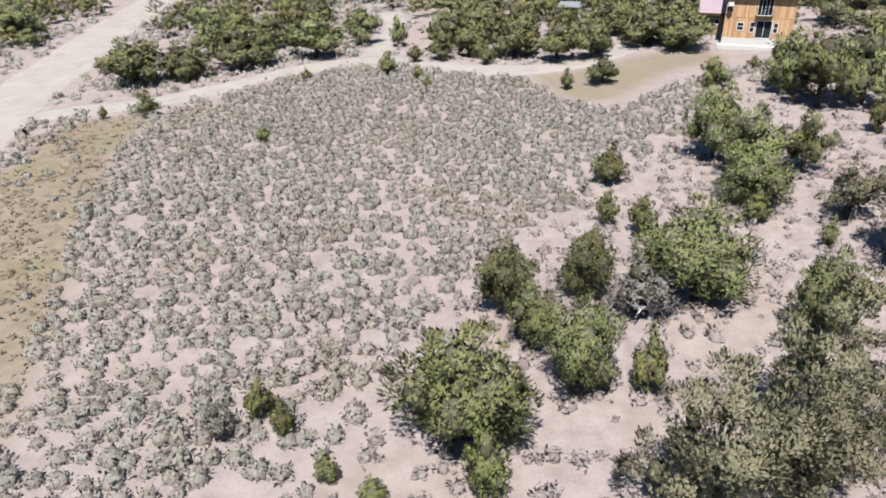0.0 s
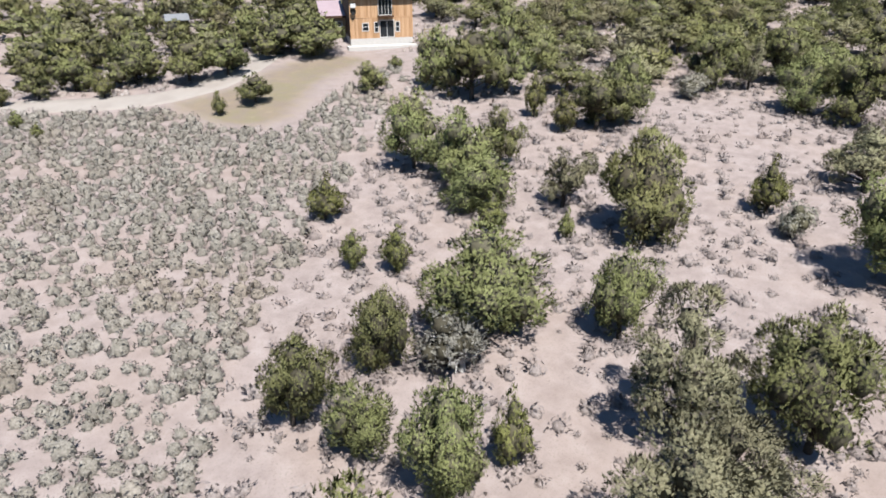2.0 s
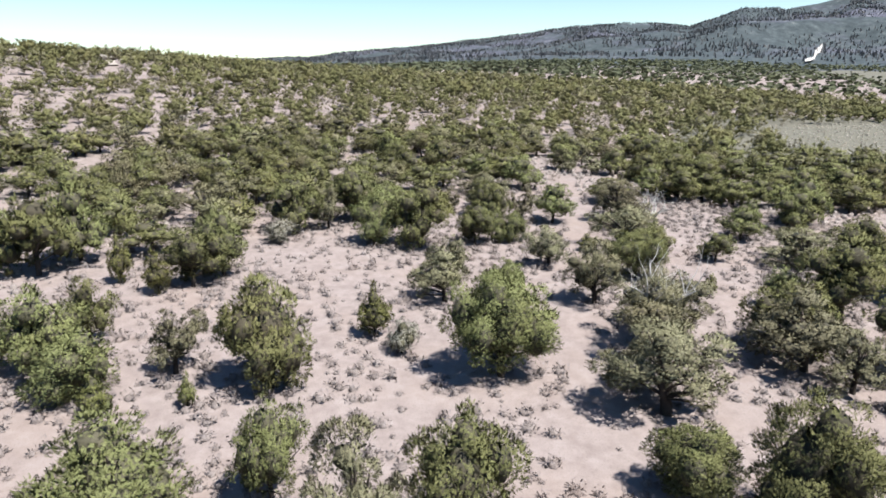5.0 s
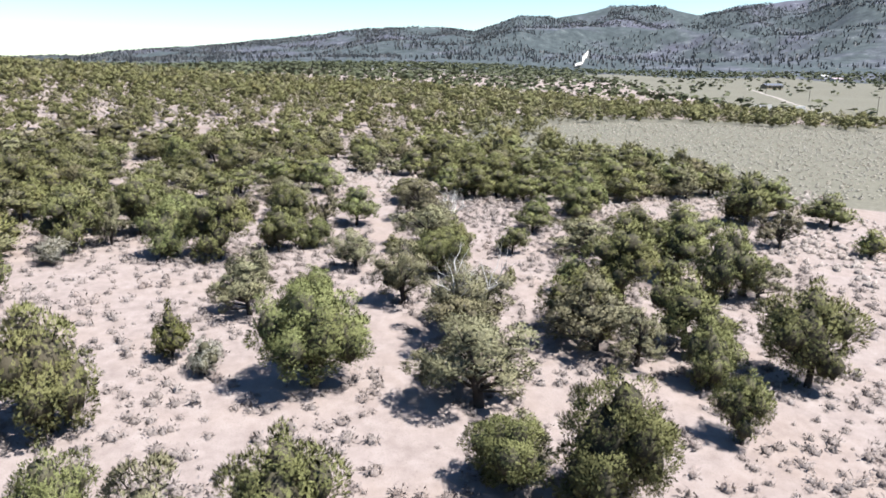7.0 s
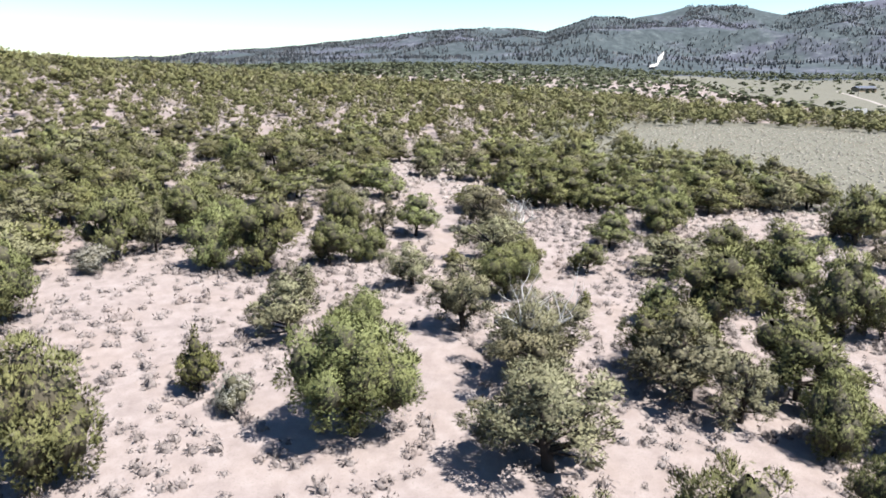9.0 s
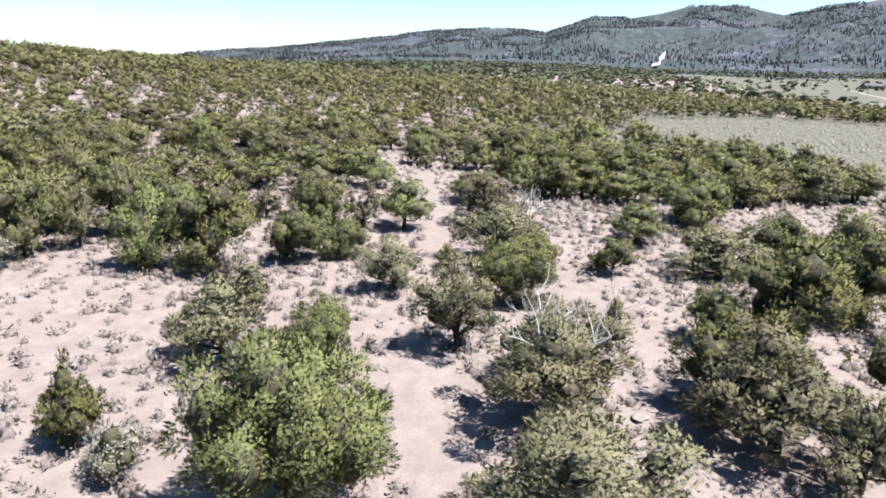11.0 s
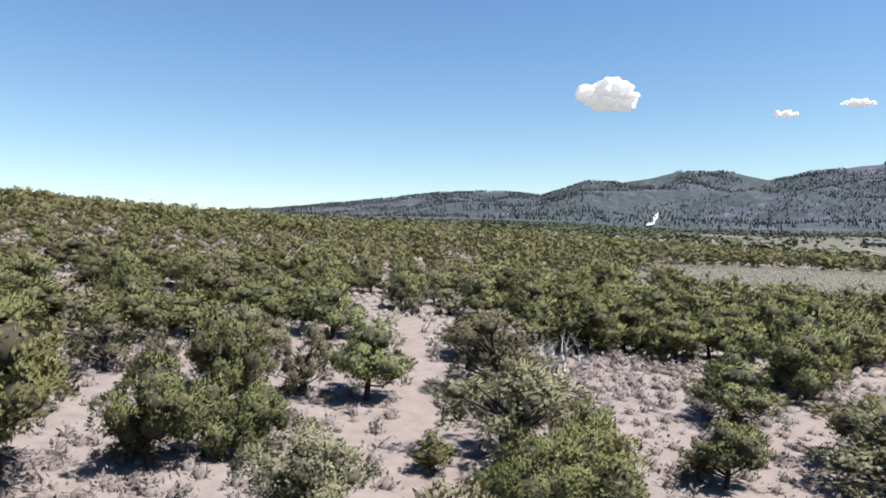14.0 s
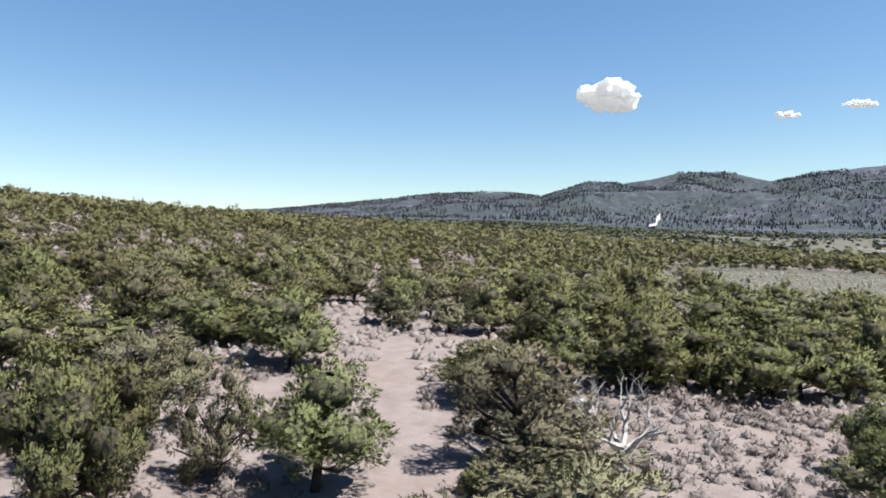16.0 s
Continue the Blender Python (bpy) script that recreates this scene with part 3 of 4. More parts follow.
def inner_tufts(rng, domes, n):
    """Leaf tufts that stand between the clumps and deeper in."""
    D = np.array(domes)
    share = D[:, 3] * D[:, 4]
    D = D[rng.choice(len(D), n, p=share / share.sum())]
    way = rng.normal(0, 1, (n, 3))
    way /= np.linalg.norm(way, axis=1, keepdims=True)
    return D[:, :3] + way * D[:, [3, 3, 4]] * rng.uniform(0.5, 0.92, (n, 1)), way


def crown(rng, kind, count, size, slim=0.5, few=0):
    """Points, faces and normals of a crown, leaf tufts first, the inner boughs after them; the number of tufts; the clumps."""
    m = int(count * (0.3 if kind != "juniper" else 0.16))
    c, d, lumps, domes = crown_points(rng, kind, count - m, few)
    k = int(len(c) * 0.35)
    fill, way = inner_tufts(rng, domes, m)
    pieces = [leaves(rng, c[:k], d[:k], size, slim + 0.08, 0.5), needles(rng, c[k:], d[k:], size * 1.2, slim * 0.8), leaves(rng, fill, way, size * 1.4, slim + 0.1, 0.6)]
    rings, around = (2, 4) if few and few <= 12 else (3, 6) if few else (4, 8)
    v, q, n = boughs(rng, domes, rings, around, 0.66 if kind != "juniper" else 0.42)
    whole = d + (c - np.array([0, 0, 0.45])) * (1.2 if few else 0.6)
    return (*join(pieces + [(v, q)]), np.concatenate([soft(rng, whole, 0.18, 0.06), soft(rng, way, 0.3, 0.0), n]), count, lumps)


def stems(rng, kind, lumps, bare):
    """Trunk and limbs of the same unit tree."""
    pieces = []
    lean = rng.uniform(-0.05, 0.05, 2)
    top = 0.62 if kind != "juniper" else 0.44
    trunk = [(0, 0, -0.04), (lean[0] * 0.4, lean[1] * 0.4, top * 0.35), (lean[0], lean[1], top * 0.7), (lean[0] * 0.6, lean[1] * 1.3, top)]
    thick = 0.03 if kind != "juniper" else 0.034
    pieces.append(tube(trunk, (thick * 1.25, thick, thick * 0.7, thick * 0.3), 7))
    for l in lumps[:: 4 if kind == "juniper" else 14]:
        z0 = min(top * 0.9, max(bare, l[2] * 0.5))
        s = np.array([lean[0] * z0 / top, lean[1] * z0 / top, z0])
        e = np.array(l[:3])
        m = (s + e) / 2 + rng.normal(0, 0.03, 3)
        pieces.append(tube([s, m, e], (thick * 0.5, thick * 0.35, thick * 0.12), 4))
    return join(pieces)


def unit_tree(name, kind, seed, count, size, leaf, label, category, few=0):
    """A tree one metre high and one metre wide at the origin, to be copied."""
    rng = np.random.default_rng(seed)
    v, q, n, tufts, lumps = crown(rng, kind, count, size, few=few)
    root = tagged(new(name), label, category)
    link("trunk", quads("trunk", *stems(rng, kind, lumps, 0.1), BARK, True), root)
    link("crown", quads("crown", v, q, leaf, True, n, INNER_SHADE, tufts), root)
    return root


def plant(variants, rows, seed):
    """Plants trees of one kind at rows of x, y, height and width."""
    rng = random.Random(seed)
    for x, y, h, w in rows:
        maker, used = variants[rng.randrange(len(variants))]
        spin = Euler((rng.uniform(-0.05, 0.05), rng.uniform(-0.05, 0.05), rng.uniform(0, 6.28)))
        size = Vector((w * rng.uniform(0.98, 1.12), w * rng.uniform(0.98, 1.12), h * 1.03))
        base = (x, y, ground(x, y) - 0.03)
        s = Matrix.LocRotScale(base, spin, size)
        if used:
            copy_thing(maker, Matrix.LocRotScale(base, spin, Vector(a / b for a, b in zip(size, maker.scale))))
        else:
            maker.matrix_basis = s
            variants[[v[0] for v in variants].index(maker)] = (maker, True)


P_LABEL = "dense rounded dark green pinyon pine on pale sand"
J_LABEL = "open olive-grey juniper with twisted trunk on sand"
Y_LABEL = "small bushy yellow-green young pinyon on sand"
G_LABEL = "umbrella-crowned green pinyon pine with dark trunk on sand"


def trees(name, kind, seed, how_many, count, size, leaf, label, few=0, category="tree"):
    return [(unit_tree(name, kind, seed + i, count, size, leaf, label, category, few), False) for i in range(how_many)]


pinyon_close = trees("pinyon_tree", "pinyon", 5, 2, 19000, 0.0122, PINYON, P_LABEL)
grown_close = trees("pinyon_tree", "grown", 15, 2, 13000, 0.0138, PINYON, G_LABEL)
juniper_close = trees("juniper_tree", "juniper", 8, 3, 11000, 0.0132, JUNIPER, J_LABEL)
pinyon_near = trees("pinyon_tree", "pinyon", 10, 5, 7200, 0.0172, PINYON, P_LABEL)
grown_near = trees("pinyon_tree", "grown", 25, 5, 5600, 0.0186, PINYON, G_LABEL)
juniper_near = trees("juniper_tree", "juniper", 30, 5, 5600, 0.0175, JUNIPER, J_LABEL)
pinyon_mid = trees("pinyon_tree", "pinyon", 20, 4, 2200, 0.031, PINYON, P_LABEL)
grown_mid = trees("pinyon_tree", "grown", 35, 5, 1900, 0.032, PINYON, G_LABEL)
juniper_mid = trees("juniper_tree", "juniper", 40, 3, 1700, 0.032, JUNIPER, J_LABEL)
young_near = trees("young_pinyon", "young", 50, 5, 2400, 0.028, YOUNG_LEAF, Y_LABEL)
brush_near = trees("rabbitbrush", "pinyon", 60, 2, 2600, 0.025, PALE_BRUSH, "pale grey-green rabbitbrush shrub on sand", 0, "shrub")


def reach(row):
    """How near the flight passes to a tree."""
    way = [(-4, 11), (4, 12), (14, 13), (24, 15), (34, 17.5), (44, 20), (53, 21)]
    return min(math.hypot(row[0] - x, row[1] - y) for x, y in way)


def sort_out(rows, grown):
    """Rows of trees by nearness: close, near and farther; grown picks the umbrella-crowned ones."""
    picked = [r for r in rows if ((r[0] > 44 or r[1] > 48) and (r[0] * 7 + r[1] * 13) % 10 < 7) == grown]
    close_, near_, far_ = [], [], []
    for r in picked:
        d = reach(r)
        (close_ if d < 13 and r[0] > 22 else near_ if d < 42 else far_).append(r)
    return close_, near_, far_


for k, (sets, rows, grown) in enumerate([((pinyon_close, pinyon_near, pinyon_mid), PINYONS, False), ((grown_close, grown_near, grown_mid), PINYONS, True)]):
    for j, (variants, some) in enumerate(zip(sets, sort_out(rows, grown))):
        plant(variants, some, 20 + 3 * k + j)
plant(juniper_close, [r for r in JUNIPERS if reach(r) < 13], 2)
plant(juniper_near, [r for r in JUNIPERS if 13 <= reach(r) < 42], 12)
plant(juniper_mid, [r for r in JUNIPERS if reach(r) >= 42], 13)
plant(young_near, YOUNG, 3)
plant(brush_near, BRUSH, 4)

# woods farther off
KNOWN = [(-52, 40), (-64, 100), (-80, 230), (-64, 230), (-48, 118), (-20, 101), (-11, 101), (-12, 128), (-5, 128), (-3, 97), (20, 94), (24, 98), (34, 106), (50, 100), (49, 80), (44, 60), (52, 58),
         (66, 56), (72, 52), (88, 52), (96, 44), (113, 44), (113, 8), (101, 0), (99, -36), (84, -38), (60, -36), (40, -20), (20, -6), (-40, -6)]


CLEARINGS = [(143, 60.3, 5.5), (147.5, 41.2, 4.5), (19.5, 112.6, 2.8)]


def open_place(x, y):
    if any(math.hypot(x - a, y - b_) < r for a, b_, r in CLEARINGS):
        return True
    return inside(x, y, KNOWN) or inside(x, y, STEPPE) or inside(x, y, FAR_STEPPE)


def wood_places(seed, r0, r1, cell, a0=-56, a1=122):
    """Places of trees in the woods between two distances."""
    rng = random.Random(seed)
    found = []
    n = int(r1 / cell) + 1
    for i in range(-n, n):
        for j in range(-n, n):
            x, y = MID[0] + (i + rng.uniform(-0.3, 1.3)) * cell, MID[1] + (j + rng.uniform(-0.3, 1.3)) * cell
            r = math.hypot(x - MID[0], y - MID[1])
            az = math.degrees(math.atan2(x - MID[0], y - MID[1]))
            u = rng.random()
            if not (r0 <= r < r1 and a0 < az < a1) or (open_place(x, y) and not (inside(x, y, FAR_STEPPE) and u < 0.1)):
                continue
            gap = noise.noise((x * 0.045, y * 0.045, 11.0)) + 0.4 * noise.noise((x * 0.15, y * 0.15, 2.0))
            thin = 0.10 * math.exp(-((x - 140) ** 2 + (y - 235) ** 2) / 9000)
            if u < 0.94 - thin - 1.0 * max(0.0, gap):
                tall = 1.25 if rng.random() < 0.1 else 1.0
                found.append((x, y, tall * rng.uniform(3.2, 4.7), rng.uniform(3.9, 6.6), rng.random()))
    return found


LIMIT = 108
wood_pinyon = trees("pinyon_tree", "grown", 70, 6, 800, 0.045, WOODS, G_LABEL, 34)
wood_juniper = trees("juniper_tree", "juniper", 80, 3, 680, 0.044, JUNIPER_WOODS, J_LABEL, 26)
close = wood_places(5, 0, LIMIT, 5.0)
wood_pinyon_fine = trees("pinyon_tree", "grown", 90, 5, 2000, 0.029, WOODS, G_LABEL, 60)
wood_juniper_fine = trees("juniper_tree", "juniper", 96, 3, 1700, 0.029, JUNIPER_WOODS, J_LABEL, 48)
for variants, lo, hi, fine_ in ((wood_pinyon, 0.0, 0.72, False), (wood_pinyon_fine, 0.0, 0.72, True), (wood_juniper, 0.72, 1.0, False), (wood_juniper_fine, 0.72, 1.0, True)):
    plant(variants, [p[:4] for p in close if lo <= p[4] < hi and (math.hypot(p[0] - 53, p[1] - 21) < 78) == fine_], 6 + int(hi) + 2 * fine_)


def unit_leaves(kind, seed, count, size, slim=0.6):
    rng = np.random.default_rng(seed)
    return crown(rng, kind, count, size, slim, 12)[:3]


def scatter(name, units, rows, mat, label, category):
    """One object of many plants that nobody could count: rows of x, y, height and width."""
    rng = np.random.default_rng(len(rows))
    rows = np.array(rows)
    z = np.array([ground(x, y) for x, y in rows[:, :2]])
    which = rng.integers(0, len(units), len(rows))
    turn = rng.uniform(0, 2 * math.pi, len(rows))
    pieces, normals = [], []
    for k, (v, q, nrm) in enumerate(units):
        m = which == k
        if not m.any():
            continue
        c, s, n = np.cos(turn[m])[:, None], np.sin(turn[m])[:, None], int(m.sum())
        w, h = rows[m, 3][:, None], rows[m, 2][:, None]
        p = np.stack([rows[m, 0][:, None] + w * (v[:, 0] * c - v[:, 1] * s), rows[m, 1][:, None] + w * (v[:, 0] * s + v[:, 1] * c), z[m][:, None] - 0.02 + h * v[:, 2]], 2)
        qq = q[None] + (np.arange(n) * len(v))[:, None, None]
        pieces.append((p.reshape(-1, 3), qq.reshape(-1, 4)))
        t = np.stack([nrm[:, 0] * c - nrm[:, 1] * s, nrm[:, 0] * s + nrm[:, 1] * c, np.broadcast_to(nrm[:, 2], (n, len(nrm)))], 2)
        normals.append(t.reshape(-1, 3))
    ob = new(name, quads(name, *join(pieces), mat, True, np.concatenate(normals)))
    return tagged(ob, label, category, kind="stuff")


def far_leaves(kind, seed, count, size):
    rng = np.random.default_rng(seed)
    c, d = crown_points(rng, kind, count, 10)[:2]
    return (*leaves(rng, c, d, size, 0.7, 0.45), soft(rng, d, 0.3, 0.3))


middle = wood_places(8, LIMIT, 320, 5.0)
for title, kind, mat, lo, hi, label in (("pinyon_woods", "grown", WOODS, 0.0, 0.7, "pinyon woodland covering the slope"), ("juniper_woods", "juniper", JUNIPER_WOODS, 0.7, 1.0, "olive-grey junipers among the pinyon woods")):
    for far_, count, size in ((False, 54, 0.08), (True, 26, 0.118)):
        grow = 1.18 if far_ else 1.0
        rows_ = [(p[0], p[1], p[2] * grow, p[3] * grow) for p in middle if lo <= p[4] < hi and (math.hypot(p[0] - MID[0], p[1] - MID[1]) > 190) == far_]
        scatter(title, [unit_leaves(kind, 100 + i, count, size, 0.5) for i in range(6)], rows_, mat, label, "woods")
distant = wood_places(9, 320, 1150, 11.2)
distant = [(x, y, h * 1.1, w * 1.6, u) for x, y, h, w, u in distant]
scatter("far_woods", [far_leaves("grown", 120 + i, 7, 0.25) for i in range(6)], [p[:4] for p in distant], FAR_LEAF_SHADED, "far green pinyon and juniper woods, darkened by crown shade in their colour", "woods")


def spire(seed):
    rng = np.random.default_rng(seed)
    pieces, ways = [], []
    for k in range(2):
        a = k * 1.57 + rng.uniform(0, 0.5)
        c, d = math.cos(a), math.sin(a)
        pieces.append((np.array([(-0.5 * c, -0.5 * d, 0), (0.5 * c, 0.5 * d, 0), (0.06 * c, 0.06 * d, 1), (-0.06 * c, -0.06 * d, 1)]), np.array([(0, 1, 2, 3)])))
        ways.append((d, -c, 0.3))
    return (*join(pieces), soft(rng, np.array(ways)))


def ridge_places(seed, count):
    rng = random.Random(seed)
    rows = []
    while len(rows) < count:
        r, az = 1150 + 1850 * math.sqrt(rng.random()), radians(rng.uniform(44, 122))
        x, y = MID[0] + r * math.sin(az), MID[1] + r * math.cos(az)
        if noise.noise((x * 0.006, y * 0.006, 4.0)) > -0.15 and not open_place(x, y):
            rows.append((x, y, rng.uniform(3.5, 9.0), rng.uniform(2.6, 4.8)))
    return rows


scatter("mountain_woods", [spire(300 + i) for i in range(5)], ridge_places(10, 32000), MOUNTAIN_LEAF_HAZE, "dark conifers and burnt stands on the mountain flanks, tinted with blue haze", "woods")


# ---- sagebrush and small growth ----
def unit_bush(seed, count, size, upright, slim=0.36, core=0.8):
    """A rounded bush of upright twigs, one metre wide."""
    rng = np.random.default_rng(seed)
    d = rng.normal(0, 1, (count, 3))
    d[:, 2] = np.abs(d[:, 2]) * upright
    d /= np.linalg.norm(d, axis=1, keepdims=True)
    bumps = 1 + 0.28 * np.sin(d[:, 0] * 5 + seed) * np.cos(d[:, 1] * 6 + seed * 2)
    c = d * np.array([0.45, 0.45, 0.8]) * (bumps * rng.uniform(0.4, 1.0, count) ** 0.5)[:, None]
    nrm = rng.normal(0, 0.8, (count, 3)) + d * 0.9
    nrm /= np.linalg.norm(nrm, axis=1, keepdims=True)
    a = d + np.array([0, 0, 0.8]) + rng.normal(0, 0.25, (count, 3))
    a -= (a * nrm).sum(1, keepdims=True) * nrm
    a /= np.linalg.norm(a, axis=1, keepdims=True) + 1e-9
    b_ = np.cross(nrm, a)
    s = (size * rng.uniform(0.6, 1.3, count))[:, None]
    v = np.stack([c - a * s, c - b_ * s * slim, c + a * s, c + b_ * s * slim], 1).reshape(-1, 3)
    v[:, 2] = np.maximum(v[:, 2], -0.02)
    if not core:
        return v, np.arange(4 * count).reshape(-1, 4), soft(rng, d * np.array([1, 1, 0.9]), 0.15, 0.05)
    # the tangle of stems in the middle
    around, rings, mid = 6, 2 if count < 100 else 3, []
    for i in range(rings + 1):
        e = 1.5 * i / rings
        for k in range(around):
            w = 2 * math.pi * k / around
            r = rng.uniform(0.8, 1.15) * core
            mid.append((0.42 * r * math.cos(w) * math.cos(e), 0.42 * r * math.sin(w) * math.cos(e), 0.76 * r * math.sin(e)))
    mid = np.array(mid)
    faces = [(i * around + k, i * around + (k + 1) % around, (i + 1) * around + (k + 1) % around, (i + 1) * around + k) for i in range(rings) for k in range(around)]
    out = mid / np.linalg.norm(mid, axis=1, keepdims=True)
    return (*join([(v, np.arange(4 * count).reshape(-1, 4)), (mid, np.array(faces))]), np.concatenate([soft(rng, d * np.array([1, 1, 0.9]), 0.15, 0.05), out]))


def field(seed, x0, x1, y0, y1, cell, keep, size, tall, even=0.0):
    rng = random.Random(seed)
    rows = []
    for i in range(int((x1 - x0) / cell)):
        for j in range(int((y1 - y0) / cell)):
            x, y = x0 + (i + even + (1 - 2 * even) * rng.random() + 0.5 * (j % 2)) * cell, y0 + (j + even + (1 - 2 * even) * rng.random()) * cell
            u, s = rng.random(), rng.uniform(*size)
            if u < keep(x, y):
                rows.append((x, y, s * rng.uniform(*tall), s))
    return rows


def sage_keep(x, y):
    if not inside(x, y, SAGE_FIELD):
        return 0.0
    gap = noise.noise((x * 0.12, y * 0.12, 21.0))
    edge = 0.35 if (x + 9) * 0.75 > (y - 24) * 0.55 + 1 else 0.0
    return 0.97 - 0.28 * max(0, gap) - edge


def bare(x, y):
    return inside(x, y, YARD_GRASS) or inside(x, y, LEFT_GRASS) or (17 < x < 42 and 69 < y < 96 and y > 69 + (x - 17) * 0.55)


TRAILS = [[(-38, 30), (-44, 50), (-50.5, 78), (-54.5, 103), (-60, 137), (-65, 170), (-74, 230)],
          [(-47, 74.5), (-31, 80), (-25.7, 85), (-13, 94.5), (-7, 94.5), (5.4, 86.5), (11, 85.3), (16, 87), (26, 97)], [(-9.5, 96), (-8.5, 105), (-9, 130)],
          [(28, 17), (38, 19), (52, 23.5), (64, 24.5), (79, 28.5), (92, 32.5), (107, 36)]]


def on_trail(x, y):
    for line, half in zip(TRAILS, (5.2, 2.4, 2.2, 1.4)):
        for (ax, ay), (bx, by) in zip(line, line[1:]):
            t = max(0, min(1, ((x - ax) * (bx - ax) + (y - ay) * (by - ay)) / ((bx - ax) ** 2 + (by - ay) ** 2)))
            if math.hypot(x - ax - t * (bx - ax), y - ay - t * (by - ay)) < half:
                return True
    return False


def scrub_keep(x, y):
    if inside(x, y, SAGE_FIELD) or bare(x, y) or on_trail(x, y) or y < 8 - 0.5 * (x + 4):
        return 0.0
    n = noise.noise((x * 0.09, y * 0.09, 31.0)) + 0.5 * noise.noise((x * 0.3, y * 0.3, 8.0))
    return 0.6 + 0.7 * n


def grass_sage(x, y):
    return 0.3 + 0.6 * noise.noise((x * 0.1, y * 0.1, 51.0)) if inside(x, y, LEFT_GRASS) and not inside(x, y, SAGE_FIELD) and not on_trail(x, y) else 0.0


sage_rows = field(48, -50, -35, 50, 76, 1.3, lambda x, y: 0.0 if on_trail(x, y) else 0.85 if x < -38 - (70 - y) * 0.12 else 0.25, (0.8, 1.7), (0.55, 0.8)) + field(46, -46, -15, 12, 76, 1.2, grass_sage, (0.6, 1.3), (0.45, 0.7)) + field(41, -33, 40, 10, 92, 1.16, sage_keep, (0.88, 1.65), (0.58, 0.83), 0.2)
scatter("sagebrush", [unit_bush(200 + i, 86, 0.098, 1.0, 0.5, 0.8) for i in range(7)], sage_rows, SAGE, "field of pale grey-green sagebrush on sand", "sagebrush")
def understory(rows, seed):
    """Low brush that grows round the feet of the trees."""
    rng = random.Random(seed)
    found = []
    for x, y, h, w in rows:
        for k in range(3):
            a, r = rng.uniform(0, 6.28), w * rng.uniform(0.2, 0.62)
            p, q = x + r * math.cos(a), y + r * math.sin(a)
            size = rng.uniform(0.7, 1.7)
            if h > 2.2 and not on_trail(p, q) and not bare(p, q):
                found.append((p, q, size * rng.uniform(0.45, 0.75), size))
    return found


scrub_rows = understory(PINYONS + JUNIPERS, 49) + field(47, 82, 100, 6, 19, 1.3, lambda x, y: 0.72, (0.8, 1.8), (0.5, 0.85), 0.1) + field(42, -30, 125, -40, 100, 1.06, scrub_keep, (0.4, 1.5), (0.5, 0.85))
near_scrub = [r for r in scrub_rows if reach(r) < 46]
scatter("dry_scrub", [unit_bush(220 + i, 22, 0.15, 1.0, 0.4, 0.6) for i in range(6)], near_scrub, TWIG, "low dry grey-brown scrub scattered on sand", "scrub")
scatter("dry_scrub", [unit_bush(226 + i, 7, 0.2, 1.0, 0.42, 0.75) for i in range(6)], [r for r in scrub_rows if reach(r) >= 46], TWIG, "low dry grey-brown scrub among the trees", "scrub")
road_rows = field(45, -95, -5, 60, 150, 1.9, lambda x, y: 0.0 if on_trail(x, y) or inside(x, y, SAGE_FIELD) or inside(x, y, LEFT_GRASS) else 0.35 + 0.6 * max(0.0, 0.4 + noise.noise((x * 0.07, y * 0.07, 15.0))), (0.9, 2.3), (0.5, 0.75))
scatter("roadside_sagebrush", [unit_bush(240 + i, 30, 0.15, 1.0, 0.42, 0.75) for i in range(5)], road_rows, SAGE, "grey-green sagebrush along the dirt road", "sagebrush")
steppe_rows = field(43, 112, 272, -140, 16, 1.75, lambda x, y: 0.8 if inside(x, y, STEPPE) else 0.0, (0.7, 1.6), (0.45, 0.75))
scatter("steppe_sagebrush", [unit_bush(230 + i, 3, 0.24, 0.9, 0.36, 0.6) for i in range(5)], steppe_rows, SAGE, "open flat of grey sagebrush beyond the trees", "sagebrush")
grass_rows = field(44, -46, -10, 12, 76, 0.5, lambda x, y: 0.5 + 0.9 * noise.noise((x * 0.3, y * 0.3, 5.0)) if inside(x, y, LEFT_GRASS) else 0.0, (0.25, 0.8), (0.3, 0.5))
scatter("dry_grass", [unit_bush(250 + i, 9, 0.3, 1.2, 0.22, 0.0) for i in range(5)], grass_rows, STRAW, "patches of short dry yellow grass", "grass")

# ---- house ----
def boards_material(name, a, b_, c_):
    mat, nt_, b0 = material(name, 0.75, 0.25)
    geo = nt_.nodes.new("ShaderNodeNewGeometry")
    col = ramp(nt_, geo.outputs["Random Per Island"], [(0.0, a), (0.5, b_), (1.0, c_)])
    tc = nt_.nodes.new("ShaderNodeTexCoord")
    mp = node(nt_, "ShaderNodeMapping")
    mp.inputs["Scale"].default_value = (14, 14, 0.8)
    nt_.links.new(tc.outputs["Object"], mp.inputs["Vector"])
    gr = node(nt_, "ShaderNodeTexNoise", Scale=1.5, Detail=6.0)
    nt_.links.new(mp.outputs[0], gr.inputs["Vector"])
    col = mixc(nt_, step(nt_, gr.outputs["Fac"], 0.45, 0.75), col, mixc(nt_, 0.5, col, (0.12, 0.06, 0.03)))
    nt_.links.new(col, b0.inputs["Base Color"])
    bump(nt_, b0, gr.outputs["Fac"], 0.3, 0.01)
    return mat


